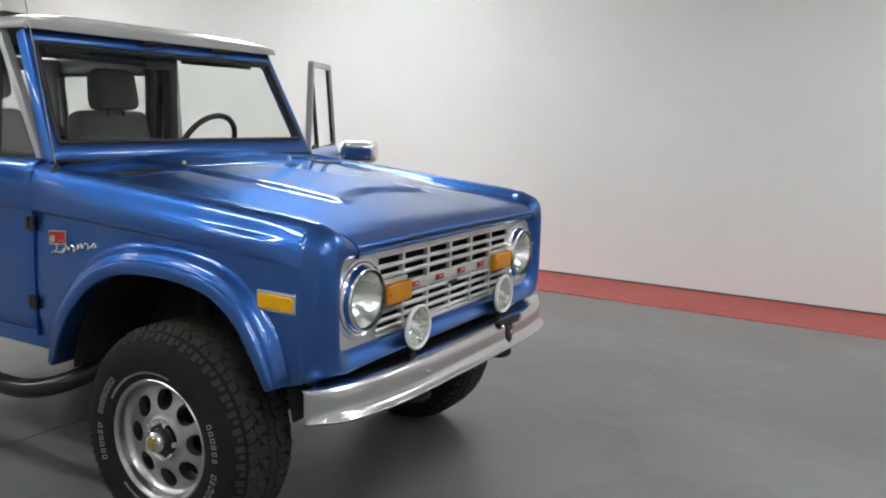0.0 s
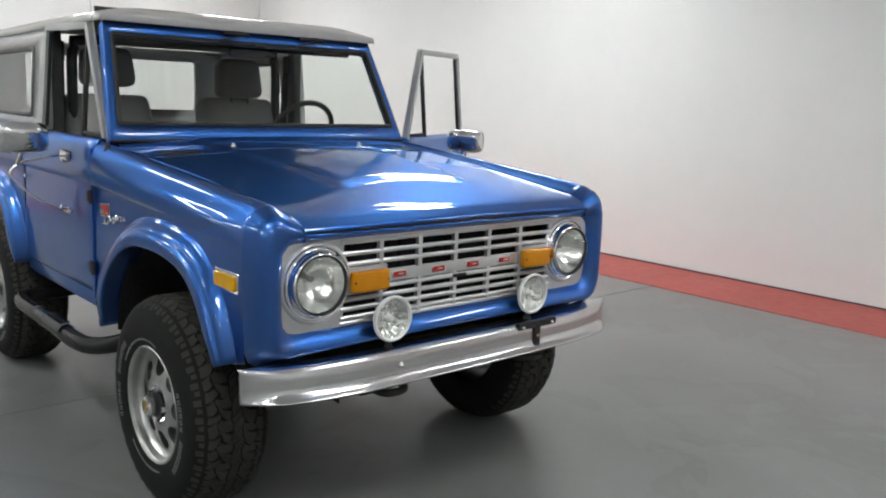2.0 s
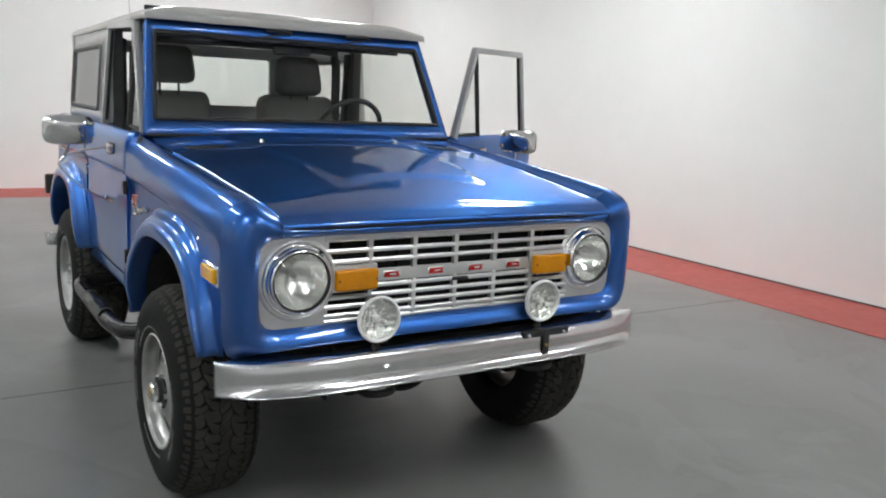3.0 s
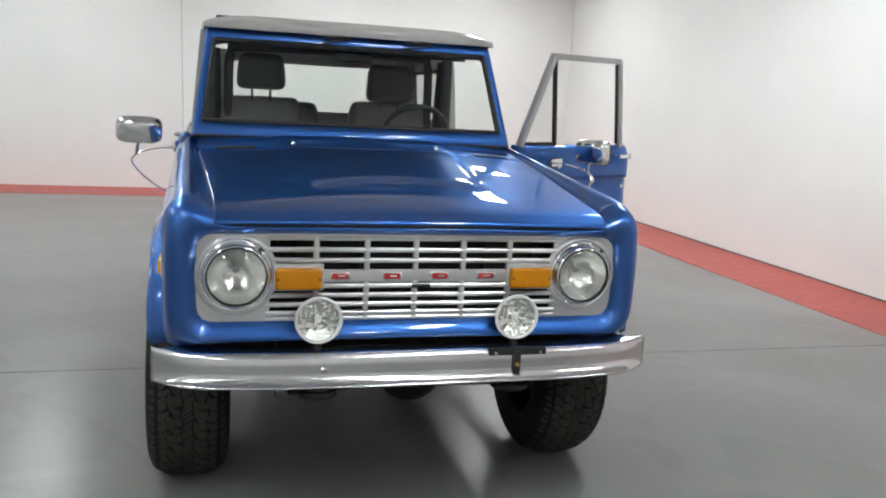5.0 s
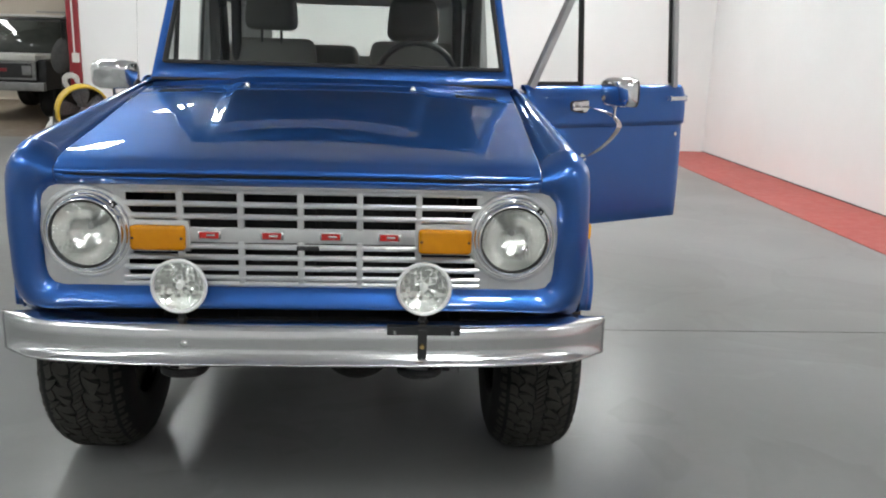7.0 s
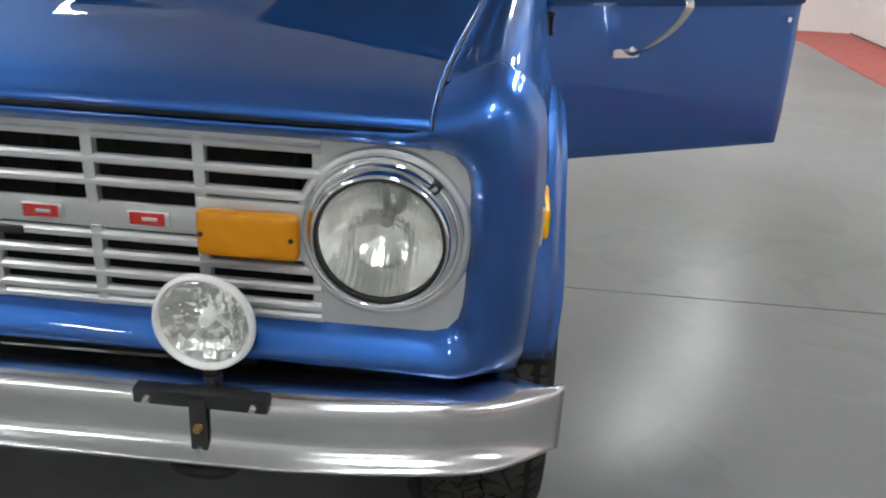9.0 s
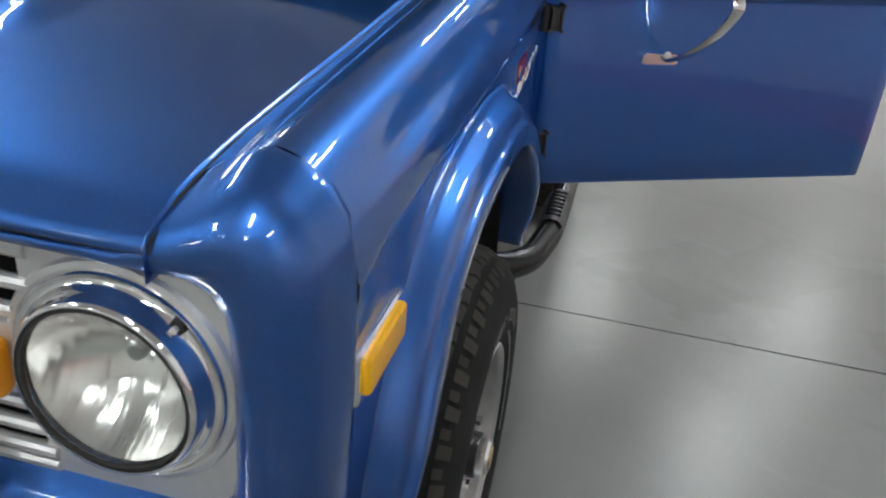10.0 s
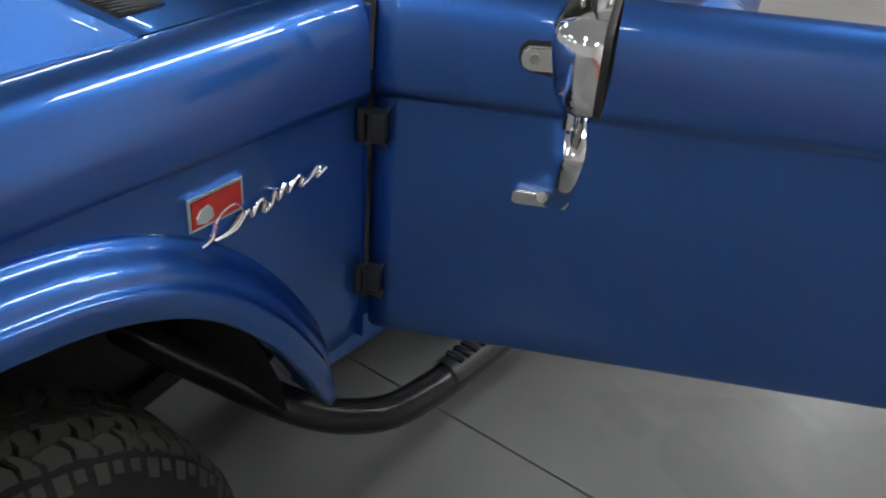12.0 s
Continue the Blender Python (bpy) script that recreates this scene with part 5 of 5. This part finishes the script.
# side steps
for s in (-1, 1):
    st = part("side_step", tube([(s * 0.44, 1.03, 0.60), (s * 0.58, 1.12, 0.52), (s * 0.75, 1.235, 0.437), (s * 0.84, 1.345, 0.410), (s * 0.875, 1.46, 0.420), (s * 0.885, 1.56, 0.432), (s * 0.885, 1.9, 0.437), (s * 0.878, 2.14, 0.437), (s * 0.83, 2.25, 0.437), (s * 0.60, 2.31, 0.44), (s * 0.42, 2.31, 0.48)], 0.037, 18, 70), TUBEBLACK, car, "black tubular side step", 60)
    for y0, y1 in ((1.50, 1.72), (1.87, 2.10)):
        rows = []
        for y in np.linspace(y0, y1, 9):
            e = min(y - y0, y1 - y) / 0.02
            rr = 0.0405 if e >= 1 else 0.038
            rows.append([V(s * 0.885 + rr * math.cos(a), y, 0.436 + rr * math.sin(a)) for a in np.linspace(0.25, math.pi - 0.25, 9)])
        part("step_pad", grid(rows), BLACK, st)
        for k in range(7):
            yy = y0 + 0.03 + (y1 - y0 - 0.06) * k / 6
            part("pad_rib", box(s * 0.885 - 0.022, s * 0.885 + 0.022, yy - 0.006, yy + 0.006, 0.472, 0.4795, 0.002), TUBEBLACK, st)

# ---- fender badges (plain shapes) ----
for s in (-1, 1):
    def tb(y, z, n=0.0):
        y = y if s > 0 else 2.16 - y
        return V(s * (0.8185 + n), y, z)

    out = [(0.946, 1.030), (1.042, 1.037), (1.042, 0.985), (0.946, 0.978)]
    part_pts = lambda o, a, b: plate(lambda d, n, z: tb(d, z, n), o, a, b, 0.0015)
    badge = part("fender_badge", part_pts(out, 0.0, 0.008), CHROME, car, "red and chrome fender badge with a flowing chrome stroke")
    part("enamel", part_pts([(0.950, 1.0255), (1.038, 1.032), (1.038, 0.989), (0.950, 0.9825)], 0.002, 0.0095), RED, badge)
    part("emblem", part_pts([(0.956, 1.000), (0.963, 1.011), (0.978, 1.016), (0.985, 1.007), (0.986, 0.994), (0.973, 0.987), (0.958, 0.991)], 0.004, 0.0125), CHROME, badge)
    stroke = bmesh.new()
    flow = [(0.972, 0.958), (0.992, 0.966), (1.004, 0.990), (1.030, 0.999), (1.043, 0.985), (1.022, 0.968), (0.995, 0.962), (1.03, 0.967), (1.052, 0.985), (1.058, 0.975), (1.07, 0.991), (1.082, 0.990), (1.078, 0.976), (1.092, 0.982), (1.10, 0.998), (1.104, 0.985), (1.118, 1.002), (1.122, 0.990), (1.138, 1.005), (1.150, 1.004), (1.146, 0.992), (1.165, 1.000), (1.180, 1.011), (1.176, 0.998), (1.195, 1.006)]
    tube([tb(0.961 + 1.11 * (a - 0.972), 0.988 + 1.3 * (b - 0.988) - 0.06 * (a - 0.972), 0.006) for a, b in flow], 0.004, 8, 130, bm=stroke)
    part("stroke", stroke, CHROME, badge, "chrome flowing stroke")

# antenna on the passenger side cowl
ant = part("antenna", tube([(-0.790, 1.207, 1.252), (-0.795, 1.26, 1.52), (-0.801, 1.325, 1.83), (-0.807, 1.38, 2.1)], 0.0016, 8), ALLOY, car, "thin chrome whip antenna")
part("antenna_base", lathe([(1.225, 0.019), (1.240, 0.019), (1.252, 0.013), (1.268, 0.007), (1.268, 0.0)], 16, "z", at=(-0.790, 1.207, 0)), BLACK, ant)


# ---- inside the vehicle ----
def cushion(name, x0, x1, y0, y1, z0, z1, material, r, tilt=0.0, parent=None, label=""):
    bm = box(-(x1 - x0) / 2, (x1 - x0) / 2, -(y1 - y0) / 2, (y1 - y0) / 2, 0, z1 - z0, r, 4)
    for v in bm.verts:
        f = v.co.z / (z1 - z0)
        v.co.x *= 1 - 0.14 * f * f
    bmesh.ops.transform(bm, matrix=pose((x0 + x1) / 2, (y0 + y1) / 2, z0, -tilt, 0, 0), verts=bm.verts)
    return part(name, bm, material, parent or car, label, 60)


for cx, hz in ((-0.395, 0.020), (0.345, -0.018)):
    seat = cushion("front_seat", cx - 0.25, cx + 0.25, 1.78, 2.28, 0.82, 0.98, SEAT, 0.05, 0, car, "grey vinyl bucket seat with a headrest")
    cushion("backrest", cx - 0.255, cx + 0.255, 2.14, 2.28, 0.90, 1.455, SEAT, 0.06, 12, seat)
    cushion("headrest", cx - 0.138, cx + 0.138, 2.20, 2.32, 1.468 + hz, 1.685 + min(hz, 0.0), HEADREST, 0.055, 8, seat)
    for dx in (-0.05, 0.05):
        part("headrest_post", tube([(cx + dx, 2.25, 1.42), (cx + dx, 2.26, 1.50)], 0.007, 8), BLACK, seat)
rs = cushion("rear_seat", -0.5, 0.5, 2.62, 3.05, 0.78, 0.95, SEAT, 0.06, 0, car, "grey rear bench seat")
cushion("backrest", -0.42, 0.05, 2.95, 3.08, 0.92, 1.42, SEAT, 0.11, 8, rs)
part("dashboard", box(-0.70, 0.70, 1.30, 1.48, 1.06, 1.285, 0.03, 3), BLACK, car, "black dashboard")
ctr, tilt = V(0.35, 1.60, 1.29), radians(62)
rim_pts = []
for k in range(49):
    a = 2 * math.pi * k / 48
    rim_pts.append(ctr + V(0.175 * math.cos(a), -0.175 * math.sin(a) * math.cos(tilt), 0.175 * math.sin(a) * math.sin(tilt)))
sw = part("steering_wheel", tube(rim_pts, 0.014, 12, cap=False), BLACK, car, "black steering wheel")
for a in (0.1, math.pi - 0.1, -math.pi / 2):
    p = ctr + V(0.17 * math.cos(a), -0.17 * math.sin(a) * math.cos(tilt), 0.17 * math.sin(a) * math.sin(tilt))
    part("spoke", tube([ctr + V(0, -0.02, -0.01), p], 0.012, 8), BLACK, sw)
part("column", tube([ctr, ctr + V(0, -0.28, -0.16)], 0.03, 12), BLACK, sw)
part("roll_bar", tube([(-0.575, 2.27, 0.66), (-0.575, 2.25, 1.55), (-0.56, 2.25, 1.66), (-0.48, 2.25, 1.715), (0.48, 2.25, 1.715), (0.56, 2.25, 1.66), (0.575, 2.25, 1.55), (0.575, 2.27, 0.66)], 0.026, 12, 60), BLACK, car, "black padded roll bar")
part("rear_view_mirror", box(-0.09, 0.10, 1.53, 1.555, 1.645, 1.692, 0.02, 3), BLACK, car, "black rear-view mirror")
for x0, x1 in ((-0.58, -0.10), (0.12, 0.58)):
    part("sun_visor", box(x0, x1, 1.515, 1.535, 1.680, 1.735, 0.008, 3), BLACK, car, "dark sun visor")
for s in (-1, 1):
    part("seat_belt", tube([(s * 0.64, 2.23, 1.66), (s * 0.635, 2.25, 1.40), (s * 0.63, 2.26, 1.1)], 0.01, 8, 12, flat=(0.022, 0.003)), BLACK, car)
    part("belt_anchor", box(s * 0.62, s * 0.665, 2.20, 2.25, 1.60, 1.70, 0.012), BLACK, car)
    part("inner_side", box(s * 0.735, s * 0.745, 2.26, 3.2, 0.65, 1.27), SEATDARK, car)

# ---- the opening to the workshop ----
fan = empty("drum_fan", (-3.98, 9.55, 0.0), label="yellow drum fan with dark grey blades on a bent tube stand", category="fan")
rot = pose(-3.98, 9.55, 0.42, 0, 0, 36) @ pose(0, 0, 0, 10, 0, 0)


def fan_part(name, bm, material, label=""):
    bmesh.ops.transform(bm, matrix=rot, verts=bm.verts)
    return part(name, bm, material, fan, label)


drum = fan_part("drum", lathe([(-0.075, 0.325), (-0.082, 0.335), (-0.078, 0.352), (-0.06, 0.352), (0.075, 0.352), (0.08, 0.345), (0.075, 0.338), (-0.06, 0.338), (-0.075, 0.325)], 48, "y"), YELLOW, "yellow steel drum")
# solid dark bowl added to keep the gaps between the blades dark
fan_part("rear_backing", lathe([(0.078, 0.338), (0.10, 0.30), (0.12, 0.2), (0.13, 0.07), (0.13, 0.0)], 36, "y"), UNDER, "solid dark backing behind the blades in place of a wire guard")
for r in (0.05, 0.09, 0.13, 0.17, 0.21, 0.25, 0.29):
    fan_part("guard_ring", lathe([(-0.085, r - 0.002), (-0.088, r), (-0.085, r + 0.002), (-0.082, r), (-0.085, r - 0.002)], 36, "y"), UNDER)
for k in range(8):
    a = math.pi * (k + 0.25) / 4
    fan_part("guard_spoke", tube([(0.05 * math.cos(a), -0.084, 0.05 * math.sin(a)), (0.335 * math.cos(a), -0.074, 0.335 * math.sin(a))], 0.0025, 6), UNDER)
for k in range(5):
    a = 2 * math.pi * k / 5 + 0.45
    rows = []
    for r, w in ((0.05, 0.07), (0.12, 0.12), (0.20, 0.19), (0.27, 0.22), (0.315, 0.20)):
        rows.append([V(r * math.cos(a + u * w / r), -0.01 + 0.055 * u, r * math.sin(a + u * w / r)) for u in (-0.5, -0.2, 0.1, 0.5)])
    fan_part("blade", grid(rows), FANBLADE)
fan_part("motor", lathe([(-0.06, 0.0), (-0.06, 0.03), (-0.05, 0.05), (0.03, 0.055), (0.10, 0.07), (0.10, 0.0)], 24, "y"), GREYFAN)
stand = bmesh.new()
sb = pose(-3.98, 9.55, 0.0, 0, 0, 36)
tube([sb @ Vector(p) for p in ((-0.37, 0.0, 0.44), (-0.39, 0.02, 0.22), (-0.40, 0.16, 0.03), (-0.38, 0.24, 0.016), (0.38, 0.24, 0.016), (0.42, 0.12, 0.03), (0.42, 0.0, 0.22), (0.37, 0.0, 0.44))], 0.014, 8, 60, bm=stand)
tube([sb @ Vector(p) for p in ((-0.39, 0.02, 0.22), (-0.40, -0.16, 0.03), (-0.36, -0.24, 0.016), (0.36, -0.24, 0.016), (0.42, -0.16, 0.03), (0.42, 0.0, 0.22))], 0.014, 8, 60, bm=stand)
part("stand", stand, BLACK, fan, "black bent tube stand")

jug = empty("plastic_jug", (-4.47, 9.72, 0), label="white plastic jug on the floor by the fan", category="jug")
part("jug_body", lathe([(0.0, 0.0), (0.0, 0.075), (0.02, 0.085), (0.18, 0.085), (0.24, 0.05), (0.27, 0.022), (0.29, 0.022)], 20, "z", at=(-4.47, 9.72, 0)), OLDWHITE, jug)
part("cap", lathe([(0.288, 0.026), (0.312, 0.026), (0.312, 0.0)], 16, "z", at=(-4.47, 9.72, 0)), OLDWHITE, jug)
part("handle", tube([(-4.41, 9.66, 0.24), (-4.38, 9.63, 0.20), (-4.40, 9.65, 0.13)], 0.010, 8, 12), OLDWHITE, jug)

conduit = empty("wall_conduit", (-4.17, 9.88, 1.7), label="white conduit with a small switch box on the red post", category="conduit")
part("pipe", tube([(-4.16, 9.885, 1.15), (-4.16, 9.885, 3.09)], 0.012, 8), OLDWHITE, conduit)
part("switch_box", box(-4.185, -4.10, 9.85, 9.91, 1.05, 1.18, 0.008), OLDWHITE, conduit)
hose = empty("cable_coil", (-4.20, 9.80, 0.80), label="coiled white cable hung on the red post", category="cable")
coil = [(-4.20 + (0.055 + 0.0028 * a) * math.cos(a), 9.80 + 0.02 * math.sin(2.3 * a), 0.79 + (0.055 + 0.0028 * a) * math.sin(a)) for a in np.linspace(0, 25, 150)]
part("coil", tube(coil, 0.012, 8), OLDWHITE, hose)
part("hook", tube([(-4.20, 9.91, 0.93), (-4.20, 9.82, 0.92), (-4.20, 9.81, 0.90)], 0.006, 8), BLACK, hose)

# a parked older vehicle in the workshop
truck = empty("parked_suv", (-6.35, 13.2, 0), label="older dark off-road wagon with chalky white hood parked in workshop", category="car")
TX, TY = -6.35, 12.2
part("body", box(TX - 0.85, TX + 0.85, TY + 0.1, TY + 4.0, 0.50, 1.0, 0.05, 3), BLACK, truck)
part("hood", box(TX - 0.72, TX + 0.72, TY, TY + 1.25, 0.97, 1.08, 0.04, 3), OLDWHITE, truck, "chalky white hood")
cb = bmesh.new()
pts = [(1.15, 1.05), (1.62, 1.68), (3.9, 1.72), (4.0, 1.05)]
a = [cb.verts.new((TX - (0.78 if z < 1.2 else 0.62), TY + y, z)) for y, z in pts]
b = [cb.verts.new((TX + (0.78 if z < 1.2 else 0.62), TY + y, z)) for y, z in pts]
cb.faces.new(a), cb.faces.new(b)
for i in range(4):
    cb.faces.new([a[i], a[(i + 1) % 4], b[(i + 1) % 4], b[i]])
bmesh.ops.recalc_face_normals(cb, faces=cb.faces)
bmesh.ops.bevel(cb, geom=cb.edges[:], offset=0.05, segments=3, affect="EDGES")
part("cabin", cb, BLACK, truck)
part("windshield", grid([[V(TX - 0.70, TY + 1.19, 1.11), V(TX + 0.70, TY + 1.19, 1.11)], [V(TX - 0.58, TY + 1.57, 1.63), V(TX + 0.58, TY + 1.57, 1.63)]]), DARKGLASS, truck, "dark windshield", solid=0.006)
part("roof_panel", box(TX - 0.6, TX + 0.6, TY + 1.7, TY + 3.8, 1.70, 1.75, 0.02), OLDWHITE, truck)
part("roof_rail", tube([(TX + 0.10, TY + 1.75, 1.80), (TX + 0.56, TY + 1.78, 1.80), (TX + 0.58, TY + 3.6, 1.80)], 0.014, 8), GREYFAN, truck)
part("front_grille", box(TX - 0.66, TX + 0.66, TY - 0.02, TY + 0.1, 0.70, 0.94, 0.02), BLACK, truck, "black front grille with a small red mark")
part("grille_mark", box(TX + 0.06, TX + 0.26, TY - 0.030, TY - 0.018, 0.80, 0.855, 0.004), REDPOST, truck)
for z0, z1 in ((0.935, 0.965), (0.672, 0.700)):
    part("grille_frame", box(TX - 0.72, TX + 0.72, TY - 0.035, TY + 0.03, z0, z1, 0.008), GREYFAN, truck)
for x in (-0.69, 0.69):
    part("grille_frame", box(TX + x - 0.025, TX + x + 0.025, TY - 0.035, TY + 0.03, 0.700, 0.935, 0.008), GREYFAN, truck)
for s in (-1, 1):
    part("headlight", box(TX + s * 0.50, TX + s * 0.65, TY - 0.028, TY + 0.02, 0.75, 0.90, 0.01), GREYFAN, truck)
    part("tyre", lathe([(-0.12, 0.2), (-0.12, 0.34), (-0.08, 0.37), (0.08, 0.37), (0.12, 0.34), (0.12, 0.2)], 28, "x", at=(TX + s * 0.72, TY + 0.65, 0.37)), TYRE, truck)
    part("tyre", lathe([(-0.12, 0.2), (-0.12, 0.34), (-0.08, 0.37), (0.08, 0.37), (0.12, 0.34), (0.12, 0.2)], 28, "x", at=(TX + s * 0.72, TY + 3.2, 0.37)), TYRE, truck)
part("front_bumper", box(TX - 0.88, TX + 0.88, TY - 0.14, TY - 0.02, 0.50, 0.64, 0.02), GREYFAN, truck)
# covered seat-like shape; its pole and foot are added to carry it
cover = bmesh.new()
bmesh.ops.create_uvsphere(cover, u_segments=24, v_segments=16, radius=1)
for v in cover.verts:
    v.co.x *= 1.0 - 0.28 * smoothstep(-0.2, 1.0, v.co.z)
bmesh.ops.transform(cover, matrix=pose(-4.84, 11.2, 1.10, 0, 8, 0) @ Matrix.Diagonal((0.15, 0.09, 0.27, 1)), verts=cover.verts)
hd = empty("covered_shape_stand", (-4.84, 11.2, 0), label="dark covered seat-like shape on a thin stand", category="work light")
part("cover", cover, SEATDARK, hd)
part("pole", tube([(-4.84, 11.2, 0), (-4.84, 11.2, 0.9)], 0.015, 8), BLACK, hd)
part("foot", lathe([(0.0, 0.0), (0.0, 0.2), (0.02, 0.19), (0.03, 0.0)], 20, "z", at=(-4.84, 11.2, 0)), BLACK, hd)
